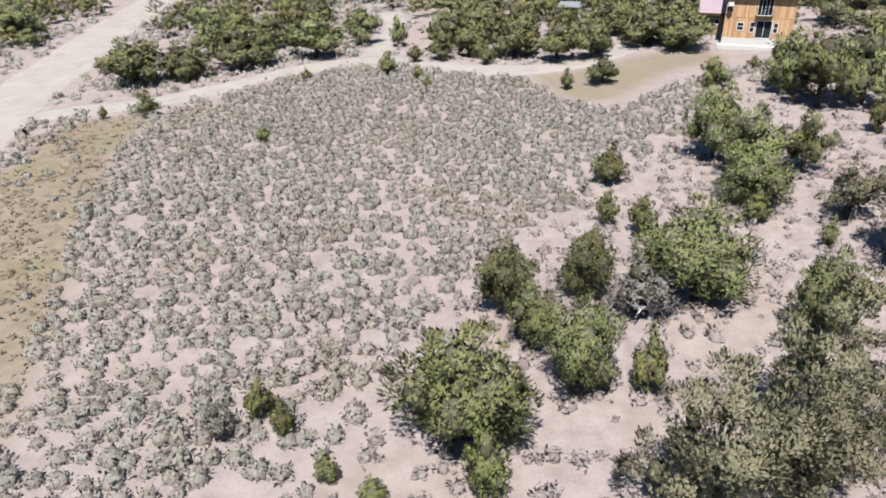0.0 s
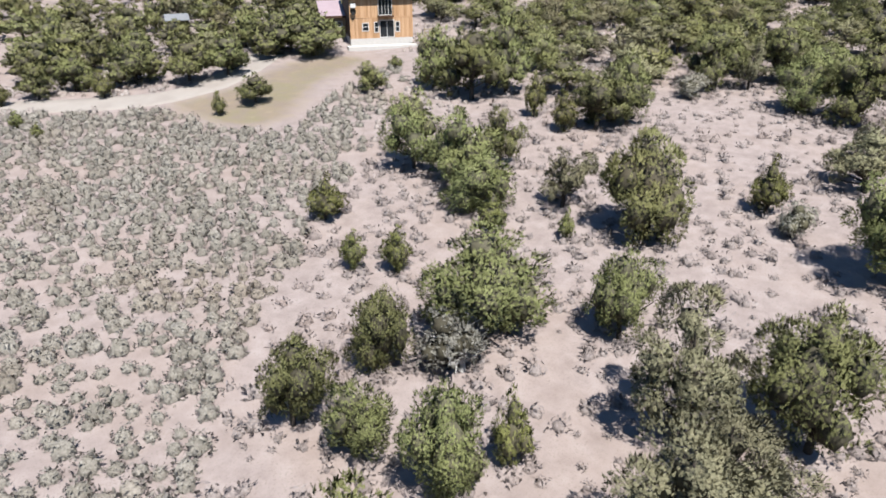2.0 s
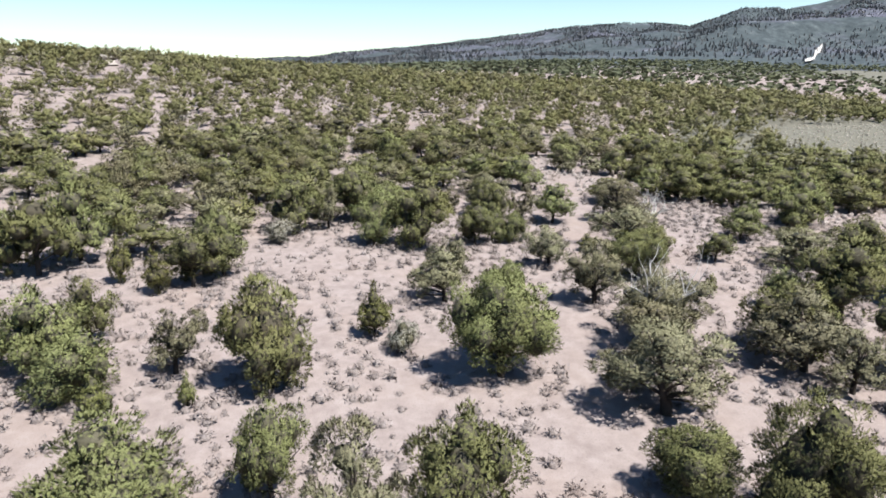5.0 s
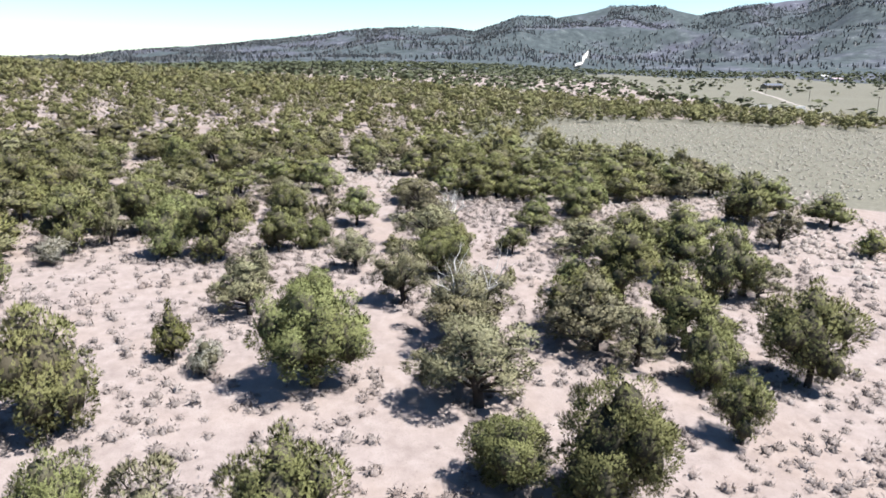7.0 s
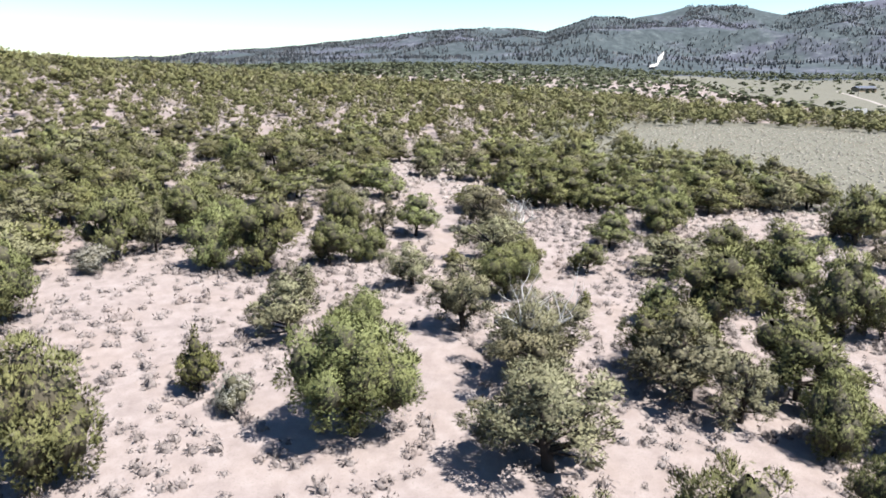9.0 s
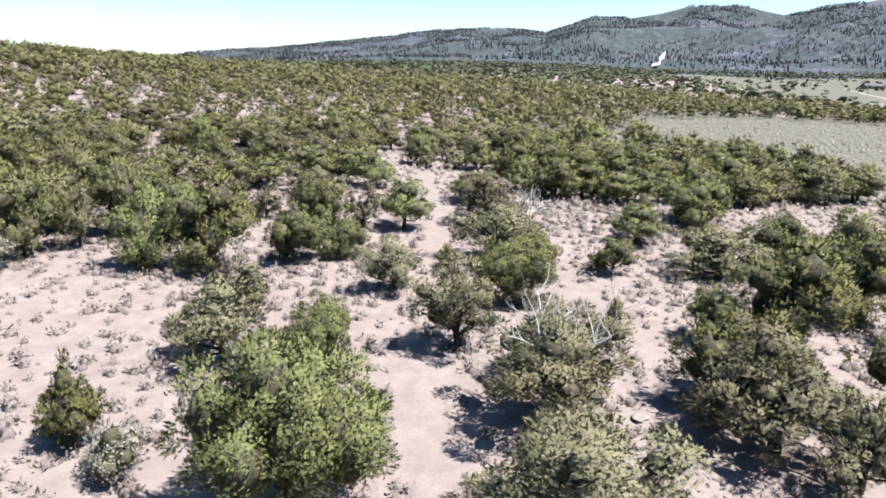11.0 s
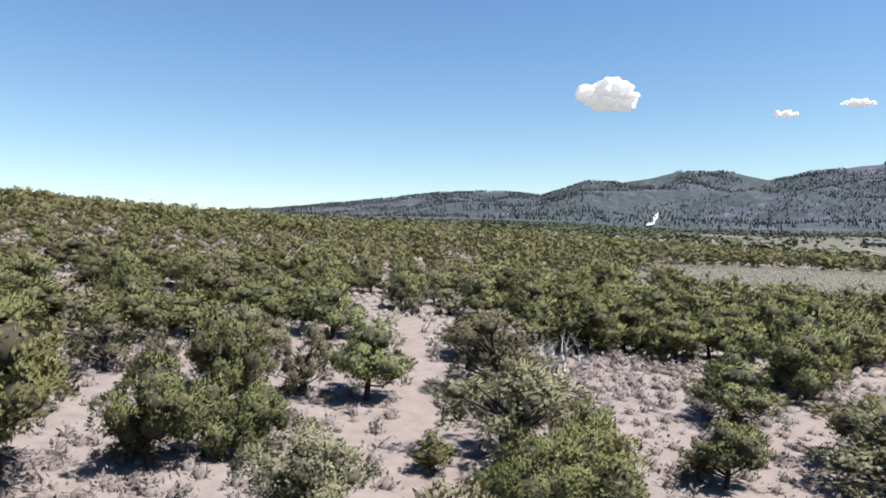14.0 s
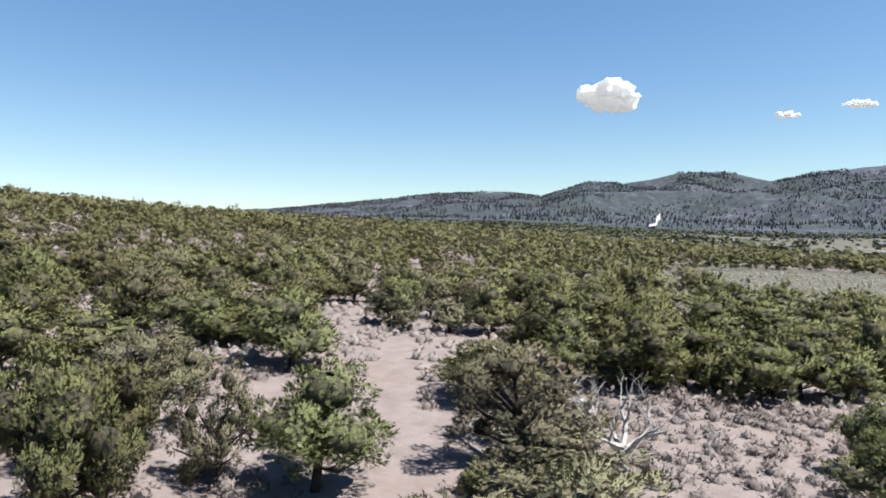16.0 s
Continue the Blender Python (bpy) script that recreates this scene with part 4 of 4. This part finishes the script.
CEDAR = boards_material("cedar boards", (0.2213, 0.1266, 0.06372), (0.2828, 0.1691, 0.08996), (0.3313, 0.2142, 0.1274))
DARKWOOD = plain("dark timber and shaded boards", (0.02678, 0.01453, 0.008415), (0.04972, 0.02678, 0.0153), 5.0, 0.8)
PALEWOOD = plain("pale tan stucco", (0.1606, 0.1262, 0.08415), (0.1913, 0.153, 0.1071), 4.0, 0.9)
METAL_ROOF = plain("brown-grey metal roofing", (0.1749, 0.1339, 0.1453), (0.2052, 0.1619, 0.1751), 0.8, 0.55, 0.0, 0.05)
WHITE = plain("white paint", (0.3398, 0.3353, 0.3257), (0.3761, 0.3716, 0.3627), 8.0, 0.5, relief=0.05)
PLASTER = plain("pale concrete footing", (0.2677, 0.2563, 0.241), (0.306, 0.2945, 0.2792), 2.5, 0.9, relief=0.2)
IRON = plain("dark iron", (0.009562, 0.00918, 0.00918), (0.01912, 0.01836, 0.01721), 8.0, 0.5, 0.6, 0.1)
GLASS, gnt, gb = material("window glass", 0.04, 0.5)
gb.inputs["Base Color"].default_value = (0.012, 0.014, 0.016, 1)


def box(x0, x1, y0, y1, z0, z1):
    v = np.array([(x, y, z) for z in (z0, z1) for x, y in ((x0, y0), (x1, y0), (x1, y1), (x0, y1))], dtype=float)
    q = np.array([(0, 3, 2, 1), (4, 5, 6, 7), (0, 1, 5, 4), (1, 2, 6, 5), (2, 3, 7, 6), (3, 0, 4, 7)])
    return v, q


def cells(a0, a1, b0, b1, holes):
    """The cells of a wall that its openings leave."""
    xs = sorted({a0, a1, *[h[0] for h in holes], *[h[1] for h in holes]})
    zs = sorted({b0, b1, *[h[2] for h in holes], *[h[3] for h in holes]})
    for xa, xb in zip(xs, xs[1:]):
        for za, zb in zip(zs, zs[1:]):
            if not any(h[0] <= (xa + xb) / 2 <= h[1] and h[2] <= (za + zb) / 2 <= h[3] for h in holes):
                yield xa, xb, za, zb


def part(name, pieces, mat, parent, label=""):
    return link(name, quads(name, *join(pieces), mat), parent, label)


def window(parent, x0, x1, z0, z1, y, cols, rows, name="window"):
    """A white framed window in a front wall whose face lies at y."""
    f = 0.09
    frame_ob = part(name, [box(x0 - f, x1 + f, y - 0.05, y + 0.08, z0 - f, z0), box(x0 - f, x1 + f, y - 0.05, y + 0.08, z1, z1 + f),
                           box(x0 - f, x0, y - 0.05, y + 0.08, z0, z1), box(x1, x1 + f, y - 0.05, y + 0.08, z0, z1)], WHITE, parent, "white painted window frame")
    dx, dz = (x1 - x0) / cols, (z1 - z0) / rows
    for i in range(cols):
        for j in range(rows):
            part("pane", [box(x0 + i * dx + 0.03, x0 + (i + 1) * dx - 0.03, y + 0.02, y + 0.03, z0 + j * dz + 0.03, z0 + (j + 1) * dz - 0.03)], GLASS, frame_ob)
    bars = [box(x0 + i * dx - 0.03, x0 + i * dx + 0.03, y - 0.02, y + 0.05, z0, z1) for i in range(1, cols)]
    bars += [box(x0, x1, y - 0.018, y + 0.048, z0 + j * dz - 0.03, z0 + j * dz + 0.03) for j in range(1, rows)]
    part("glazing_bar", bars, WHITE, frame_ob)
    return frame_ob


def build_house():
    W, D, H, F = 8.9, 8.6, 5.35, 1.05
    home = tagged(new("house"), "two-storey cedar-boarded cabin with low metal roof beside pinyons", "house")
    part("foundation", [box(-0.05, W + 0.05, -0.05, D, -1.5, F), box(-0.6, W + 0.4, -1.6, -0.05, -1.5, 0.22)], PLASTER, home, "pale concrete footing and apron")
    holes = [(4.25, 6.2, F + 0.12, F + 2.2), (3.45, 3.95, F + 0.8, F + 2.0), (6.5, 7.0, F + 0.8, F + 2.0), (1.75, 2.55, F + 1.0, F + 1.9), (4.1, 5.95, F + 2.95, F + 5.0)]
    planks = []
    x = 0.0
    rng = random.Random(77)
    while x < W - 0.01:
        w = min(rng.uniform(0.2, 0.3), W - x)
        for lo, hi in ((F, F + 2.62), (F + 2.62, F + H)):
            for xa, xb, za, zb in cells(x + 0.006, x + w - 0.006, lo, hi, [h for h in holes if h[0] < x + w and h[1] > x]):
                xa, xb = max(xa, x + 0.006), min(xb, x + w - 0.006)
                if xb > xa:
                    planks.append(box(xa, xb, rng.uniform(-0.03, -0.018), 0.12, za, zb - (0.02 if zb == hi else 0)))
        x += w
    part("front_wall", planks, CEDAR, home, "weathered orange cedar boards")
    part("inner_wall", [box(xa, xb, 0.12, 0.2, za, zb) for xa, xb, za, zb in cells(0, W, F, F + H, holes)], DARKWOOD, home)
    part("storey_band", [box(0, 4.0, -0.055, -0.03, F + 2.57, F + 2.67)], CEDAR, home)
    part("storey_band", [box(6.05, W, -0.055, -0.03, F + 2.57, F + 2.67)], CEDAR, home)
    # west wall turned from the sun: cedar, its shade put into a darker material
    part("side_wall", [box(0, 0.2, 0.2, D, F, F + H + 0.1)], DARKWOOD, home, "cedar side wall with its shade in the dark colour")
    part("side_wall", [box(W - 0.2, W, 0.2, D, F, F + H + 0.1)], CEDAR, home)
    part("back_wall", [box(0.2, W - 0.2, D - 0.2, D, F, F + H)], CEDAR, home)
    part("corner_board", [box(-0.04, 0.1, -0.06, 0.0, F, F + H)], CEDAR, home)
    part("corner_board", [box(W - 0.1, W + 0.04, -0.06, 0.0, F, F + H)], CEDAR, home)
    part("fascia", [box(-0.24, W + 0.27, -0.68, -0.6, F + H - 0.12, F + H + 0.16)], DARKWOOD, home, "dark eave board")
    # roof: two low slopes with raised seams
    rise, half, over = 0.75, D / 2, 0.6
    for side in (0, 1):
        pieces = []
        def slab(xa, xb, lift, thick):
            ya, yb = (-over, half) if side == 0 else (half, D + over)
            za, zb = (F + H + 0.05, F + H + rise) if side == 0 else (F + H + rise, F + H + 0.05)
            v, q = box(xa, xb, ya, yb, 0, thick)
            t = (v[:, 1] - ya) / (yb - ya)
            v[:, 2] += za + (zb - za) * t + lift
            return v, q
        pieces.append(slab(-0.25, W + 0.28, 0.0, 0.12))
        part("roof", pieces, METAL_ROOF, home, "brown-grey metal roof slope")
        part("roof_seam", [slab(x_ - 0.02, x_ + 0.02, 0.12, 0.04) for x_ in np.arange(-0.2, W + 0.28, 0.46)], METAL_ROOF, home)
    for px in (0.3, 2.2, 2.65):
        part("vent_pipe", [tube([(px, half - 0.6, F + H + rise - 0.2), (px, half - 0.6, F + H + rise + 0.42)], (0.07, 0.07), 8)], WHITE, home, "white vent pipe")
    window(home, 4.25, 6.2, F + 0.12, F + 2.2, -0.02, 2, 1, "sliding_door")
    window(home, 3.45, 3.95, F + 0.8, F + 2.0, -0.02, 1, 2)
    window(home, 6.5, 7.0, F + 0.8, F + 2.0, -0.02, 1, 2)
    window(home, 1.75, 2.55, F + 1.0, F + 1.9, -0.02, 1, 2)
    window(home, 4.1, 5.95, F + 2.95, F + 5.0, -0.02, 4, 1, "balcony_door")
    # balcony with thin iron railing
    deck = part("balcony", [box(3.95, 6.1, -0.75, -0.06, F + 2.68, F + 2.86)], DARKWOOD, home, "small dark timber balcony")
    part("top_rail", [box(3.95, 6.1, -0.76, -0.71, F + 3.82, F + 3.87), box(3.95, 4.0, -0.71, -0.06, F + 3.82, F + 3.87), box(6.05, 6.1, -0.71, -0.06, F + 3.82, F + 3.87)], IRON, deck)
    for x_ in np.linspace(3.97, 6.08, 11):
        part("baluster", [box(x_ - 0.014, x_ + 0.014, -0.75, -0.72, F + 2.86, F + 3.82)], IRON, deck)
    # round dark dish under a white box near the corner
    dish = []
    for k in range(14):
        a, c = 2 * math.pi * k / 14, 2 * math.pi * (k + 1) / 14
        dish.append((np.array([(0.45, -0.28, F + 3.45), (0.45 + 0.40 * math.cos(a), -0.40, F + 3.45 + 0.42 * math.sin(a)), (0.45 + 0.42 * math.cos((a + c) / 2), -0.41, F + 3.45 + 0.44 * math.sin((a + c) / 2)),
                               (0.45 + 0.40 * math.cos(c), -0.40, F + 3.45 + 0.42 * math.sin(c))]), np.array([(0, 1, 2, 3)])))
    part("satellite_dish", dish, IRON, home, "dark round dish on the wall")
    part("dish_arm", [box(0.41, 0.49, -0.3, -0.03, F + 3.41, F + 3.49)], IRON, home)
    part("wall_box", [box(0.12, 0.85, -0.32, -0.03, F + 3.92, F + 4.42)], WHITE, home, "white metal box")
    part("wall_lamp", [box(0.36, 0.5, -0.16, -0.03, F + 2.35, F + 2.6)], IRON, home)
    # low wing set back on the west side
    Y0, WX = 5.2, -3.2
    wing = part("wing_wall", [box(xa, xb, Y0, Y0 + 0.2, za, zb) for xa, xb, za, zb in cells(WX, -0.02, -1.2, 3.3, [(-1.9, -0.6, 2.05, 2.65)])] +
                [box(WX, WX + 0.2, Y0 + 0.2, D + 1.5, -1.2, 3.3), box(WX + 0.2, -0.02, D + 1.3, D + 1.5, -1.2, 4.0)], PALEWOOD, home, "tan wall of the low wing")
    window(home, -1.9, -0.6, 2.05, 2.65, Y0 - 0.02, 2, 1)
    v, q = box(WX - 0.5, -0.02, Y0 - 0.6, D + 1.8, 0, 0.14)
    v[:, 2] += 3.35 + (v[:, 1] - Y0 + 0.6) * 0.26
    part("wing_roof", [(v, q)], METAL_ROOF, home, "brown-grey metal lean-to roof")
    part("fascia", [box(WX - 0.5, -0.02, Y0 - 0.68, Y0 - 0.6, 3.22, 3.5)], DARKWOOD, home)
    home.matrix_basis = pose(37.2, 95.6, 4.45, 0, 0, 90 - 109.5) @ Matrix.Diagonal((0.93, 1, 1, 1))


build_house()


def build_fence(x, y, turn):
    root = tagged(new("fence"), "short tan rail fence beside the cabin", "fence")
    for k in range(3):
        part("post", [box(k * 1.1 - 0.06, k * 1.1 + 0.06, -0.06, 0.06, -0.3, 1.5)], PALEWOOD, root)
    for z in (0.4, 0.85, 1.3):
        part("rail", [box(-0.1, 2.3, -0.09, -0.06, z, z + 0.14)], PALEWOOD, root)
    root.matrix_basis = pose(x, y, ground(x, y), 0, 0, turn)


build_fence(47.0, 93.0, -23)


# ---- dead wood ----
def limb(rng, start, way, length, radius, depth, out):
    pts, rad = [Vector(start)], [radius]
    d = Vector(way).normalized()
    n = 4
    for i in range(n):
        d = (d + Vector((rng.uniform(-0.35, 0.35), rng.uniform(-0.35, 0.35), rng.uniform(-0.12, 0.3)))).normalized()
        pts.append(pts[-1] + d * length / n)
        rad.append(radius * (1 - 0.72 * (i + 1) / n))
        if depth > 0 and i > 0:
            side = Vector((rng.uniform(-1, 1), rng.uniform(-1, 1), rng.uniform(-0.1, 0.9)))
            limb(rng, pts[-1], d * 0.5 + side, length * rng.uniform(0.4, 0.65), rad[-1] * 0.75, depth - 1, out)
    out.append(tube(pts, rad, 5))


def dead_tree(x, y, h, w, seed):
    rng = random.Random(seed)
    root = tagged(new("dead_tree"), "bleached grey dead juniper with bare twisted branches", "dead tree")
    part("trunk", [tube([(0, 0, -0.2), (0.05 * w, 0, h * 0.2), (0.02 * w, 0.05 * w, h * 0.4)], (0.17, 0.14, 0.11), 7)], DEADWOOD, root)
    for k in range(6):
        a = k * 1.05 + rng.uniform(-0.3, 0.3)
        out = []
        limb(rng, (0.03 * w, 0.02 * w, h * rng.uniform(0.15, 0.4)), (math.cos(a) * w / h, math.sin(a) * w / h, rng.uniform(0.5, 1.3)), h * rng.uniform(0.55, 0.8), 0.15, 2, out)
        part("branch", out, DEADWOOD, root)
    root.matrix_basis = pose(x, y, ground(x, y), 0, 0, rng.uniform(0, 360))


for x, y, h, w, k in [(46.4, 15.7, 5.6, 4.4, 1), (51.2, 16.4, 3.4, 2.6, 2), (82.9, 19.8, 3.3, 4.6, 3), (82.7, 22.3, 2.4, 3.0, 4), (90.4, 21.4, 2.4, 3.0, 5), (86.2, 22.6, 1.8, 2.4, 6), (11.4, 32.6, 2.2, 3.2, 7)]:
    dead_tree(x, y, h, w, k)

# ---- rocks on the hill ----
ROCK = plain("pale weathered rock", (0.1606, 0.1415, 0.1224), (0.2372, 0.218, 0.1951), 0.7, 0.95, relief=0.6, depth=0.2)


def rock(x, y, size, seed):
    rng = np.random.default_rng(seed)
    v, q = ball(rng, (0, 0, 0), 1.0, 0.6, 5)
    v, same = np.unique(np.round(v, 5), axis=0, return_inverse=True)
    q = same.reshape(-1)[q]
    v = v + np.array([noise.noise_vector(Vector(p) * 1.3 + Vector((seed, 0, 0))) for p in v]) * 0.35
    ob = new("rock_outcrop", quads("rock_outcrop", v, q, ROCK))
    tagged(ob, "pale weathered rock outcrop on the wooded hill", "rock")
    ob.matrix_basis = pose(x, y, ground(x, y) + size * 0.12, 0, 0, rng.uniform(0, 360)) @ Matrix.Diagonal((size, size * 0.8, size * 0.55, 1))


for k, (x, y, size) in enumerate([(117, 255, 4.5), (122, 246, 3.5), (150, 246, 6.0), (158, 240, 5.0), (166, 236, 4.5), (95, 222, 4.0), (108, 208, 3.5), (128, 214, 4.0), (84, 205, 3.5), (140, 190, 3.0),
                                  (120, 127, 2.6), (75, 168, 3.0), (60, 190, 3.5), (48, 150, 2.8), (172, 205, 3.4), (190, 226, 4.0)]):
    rock(x, y, size, k + 1)
for k, (x, y, size) in enumerate([(98, 14.5, 0.7), (100, 16, 0.9), (96, 19, 0.6), (54, 7, 0.6), (47.5, 11.5, 0.5), (102, 13, 0.8), (149.2, 41.6, 2.2), (150.6, 39.9, 1.4)]):
    rock(x, y, size, k + 41)


# ---- far things ----
def flat_house(x, y, w, d, h, turn, wall, roof, label):
    root = tagged(new("farmhouse"), label, "house")
    part("wall", [box(-w / 2, w / 2, -d / 2, d / 2, -2, h)], wall, root)
    for side in (-1, 1):
        v, q = box(-w / 2 - 0.5, w / 2 + 0.5, 0, d / 2 + 0.6, 0, 0.2)
        v[:, 1] *= side
        v[:, 2] += h + 1.3 - np.abs(v[:, 1]) * 0.4
        part("roof", [(v, q if side > 0 else q[:, ::-1])], roof, root)
    for k in range(3):
        part("window", [box(-w / 2 + (k + 0.5) * w / 3 - 0.6, -w / 2 + (k + 0.5) * w / 3 + 0.6, -d / 2 - 0.04, -d / 2 + 0.02, 1.0, 2.2)], GLASS, root)
    root.matrix_basis = pose(x, y, ground(x, y), 0, 0, turn)


BLUEROOF = plain("blue-grey roofing", (0.0459, 0.05355, 0.07268), (0.06885, 0.0765, 0.09945), 1.0, 0.6)
flat_house(675, -215, 17, 9, 3.2, -70, PALEWOOD, BLUEROOF, "low farmhouse with a blue-grey roof")
flat_house(905, -365, 16, 9, 3.0, -60, WHITE, METAL_ROOF, "far white house among junipers")
flat_house(960, -372, 12, 8, 3.0, -60, WHITE, WHITE, "far white shed among junipers")


SHED_ROOF = plain("weathered grey sheet roofing", (0.095, 0.1, 0.105), (0.14, 0.145, 0.15), 1.2, 0.65, 0.0, 0.05)


def shed(x, y, turn):
    """A small shed: four board walls, a door and a single sloping metal roof."""
    root = tagged(new("shed"), "small dark shed with a blue-grey metal roof among pinyons", "shed")
    part("wall", [box(-1.4, 1.4, -1.5, -1.4, -0.6, 2.2)], DARKWOOD, root)
    part("wall", [box(-1.4, 1.4, 1.4, 1.5, -0.6, 2.55)], DARKWOOD, root)
    for sx in (-1, 1):
        part("wall", [box(sx * 1.35 - 0.05, sx * 1.35 + 0.05, -1.4, 1.4, -0.6, 2.25)], DARKWOOD, root)
    part("door", [box(-0.5, 0.5, -1.54, -1.5, -0.1, 1.95)], BLUEROOF, root, "blue-grey painted door")
    v, q = box(-1.6, 1.6, -1.85, 1.85, 0, 0.1)
    v[:, 2] += 2.42 + v[:, 1] * 0.13
    part("roof", [(v, q)], SHED_ROOF, root, "blue-grey sheet metal roof")
    root.matrix_basis = pose(x, y, ground(x, y), 0, 0, turn)


shed(19.7, 113.6, -12)


def parked_car(x, y, turn):
    """A dark car with a pale roof: body, cabin, glass, lamps and four wheels."""
    root = tagged(new("parked_car"), "dark car with a pale roof parked among the pinyons", "car")
    v, q = box(-2.2, 2.2, -0.88, 0.88, 0.35, 0.95)
    v[4:, 0] *= 0.96
    v[4:, 1] *= 0.94
    part("body", [(v, q)], IRON, root)
    v, q = box(-1.5, 0.9, -0.8, 0.8, 0.95, 1.5)
    v[4:, 0] *= 0.78
    v[4:, 1] *= 0.84
    part("cabin", [(v, q)], GLASS, root, "dark car windows")
    part("roof", [box(-1.18, 0.72, -0.68, 0.68, 1.5, 1.55)], WHITE, root, "pale car roof")
    for sx in (-1.35, 1.35):
        for sy in (-1, 1):
            part("wheel", [tube([(sx, sy * 0.68, 0.33), (sx, sy * 0.9, 0.33)], (0.33, 0.33), 14)], DARKWOOD, root)
    for sy in (-0.6, 0.6):
        part("headlight", [box(2.12, 2.2, sy - 0.15, sy + 0.15, 0.65, 0.8)], WHITE, root)
    root.matrix_basis = pose(x, y, ground(x, y), 0, 0, turn)


parked_car(145.6, 61.8, 128)


def stump(x, y):
    rng = np.random.default_rng(5)
    root = tagged(new("tree_stump"), "black charred stump beside the dirt road", "stump")
    part("trunk", [tube([(0, 0, -0.1), (0.02, 0.03, 0.35), (0.1, 0.0, 0.62)], (0.36, 0.27, 0.2), 9)], IRON, root)
    for k in range(4):
        a = k * 1.6 + rng.uniform(-0.3, 0.3)
        part("root", [tube([(0.2 * math.cos(a), 0.2 * math.sin(a), 0.15), (0.65 * math.cos(a), 0.65 * math.sin(a), -0.04)], (0.13, 0.04), 6)], IRON, root)
    root.matrix_basis = pose(x, y, ground(x, y))


stump(-42.6, 69.0)


def trailer(x, y, length, turn):
    root = tagged(new("travel_trailer"), "white travel trailer parked on the flat", "trailer", "parked trailers")
    part("body", [box(-length / 2, length / 2, -1.2, 1.2, 0.5, 2.9), box(-length / 2 + 0.3, length / 2 - 0.3, -1.1, 1.1, 2.9, 3.1)], WHITE, root)
    for s in (-1, 1):
        part("wheel", [tube([(0, s * 1.0, 0.35), (0, s * 1.2, 0.35)], (0.35, 0.35), 12)], IRON, root)
    part("window", [box(-1.2, 0.6, -1.23, -1.2, 1.5, 2.2)], GLASS, root)
    root.matrix_basis = pose(x, y, ground(x, y), 0, 0, turn)


trailer(352, -104, 7.5, -75)
trailer(356, -122, 5.5, -80)


def utility_pole(x, y):
    root = tagged(new("utility_pole"), "thin wooden utility pole on the far flat", "pole", "utility poles")
    part("post", [tube([(0, 0, -0.5), (0, 0, 9.5)], (0.16, 0.11), 8)], BARK, root)
    part("crossarm", [box(-1.2, 1.2, -0.06, 0.06, 8.7, 8.85)], BARK, root)
    root.matrix_basis = pose(x, y, ground(x, y), 0, 0, 60)


for x, y in ((356, -158), (470, -170), (570, -176)):
    utility_pole(x, y)
strip("far_road", [(300, -128), (345, -136), (386, -139), (440, -150), (520, -165), (660, -190)], 3.2, "thin pale track across the far flat")

# pale cut in the foothill
PALE = plain("bare pale cut", (0.2843, 0.2665, 0.2435), (0.3583, 0.3398, 0.3213), 0.05, 0.95)


def far_patch(name, a0, a1, e0, e1, label):
    """Bare ground on a far slope, between two bearings and two heights of view."""
    grid, m, n = [], 14, 10
    for i in range(m + 1):
        az = radians(a0 + (a1 - a0) * i / m)
        for j in range(n + 1):
            t = i / m
            lo = e0 + (e1 - e0) * (0.15 + 0.5 * t + 0.18 * noise.noise((i * 0.7, 2.0, a0)) - 0.22)
            hi = e0 + (e1 - e0) * (0.55 + 0.45 * t + 0.25 * noise.noise((i * 0.8, 9.0, a0)))
            want = math.tan(radians(lo + (max(hi, lo + 0.05) - lo) * j / n))
            r = 700.0
            while r < 2900 and (ground(42 + r * math.sin(az), 20 + r * math.cos(az)) - 11.5) / r < want:
                r += 8
            x, y = 42 + r * math.sin(az), 20 + r * math.cos(az)
            grid.append((x, y, ground(x, y) + 4.0))
    q = [(i * (n + 1) + j, (i + 1) * (n + 1) + j, (i + 1) * (n + 1) + j + 1, i * (n + 1) + j + 1) for i in range(m) for j in range(n)]
    tagged(new(name, quads(name, grid, q, PALE)), label, "slope", kind="structure")


far_patch("hill_cut", 94.7, 95.3, 2.05, 2.36, "bare white cut in the wooded foothill")
far_patch("hill_track", 95.2, 95.55, 2.3, 3.2, "pale steep track above the cut")


# ---- clouds ----
def cloud(az, el, far, wide, high, seed):
    rng = np.random.default_rng(seed)
    pieces = [ball(rng, (0, 0, 0), high * 0.36, 0.8, 6)]
    for k in range(18):
        a, t = rng.uniform(-1, 1), rng.uniform(-0.7, 1)
        s = math.sqrt(max(0.0, 1 - a * a))
        pieces.append(ball(rng, (a * wide * 0.36, rng.uniform(-0.12, 0.12) * wide, t * s * high * 0.2 - a * high * 0.1), high * rng.uniform(0.2, 0.3) * (0.45 + 0.55 * s), 0.8, 5))
    v, q = join(pieces)
    v = v + np.array([noise.noise_vector(Vector(p) * (5.0 / high)) for p in v]) * high * 0.05
    ob = new("cloud", quads("cloud", v, q, CLOUD, True))
    tagged(ob, "small white fair-weather cloud", "cloud", kind="structure")
    a, e = radians(az), radians(el)
    ob.matrix_basis = pose(42 + far * math.sin(a) * math.cos(e), 20 + far * math.cos(a) * math.cos(e), 11.5 + far * math.sin(e), 0, 0, -az)


cloud(91.55, 12.55, 3600, 345, 225, 3)
cloud(104.6, 10.3, 3700, 140, 52, 4)
cloud(109.2, 10.6, 3700, 185, 52, 5)
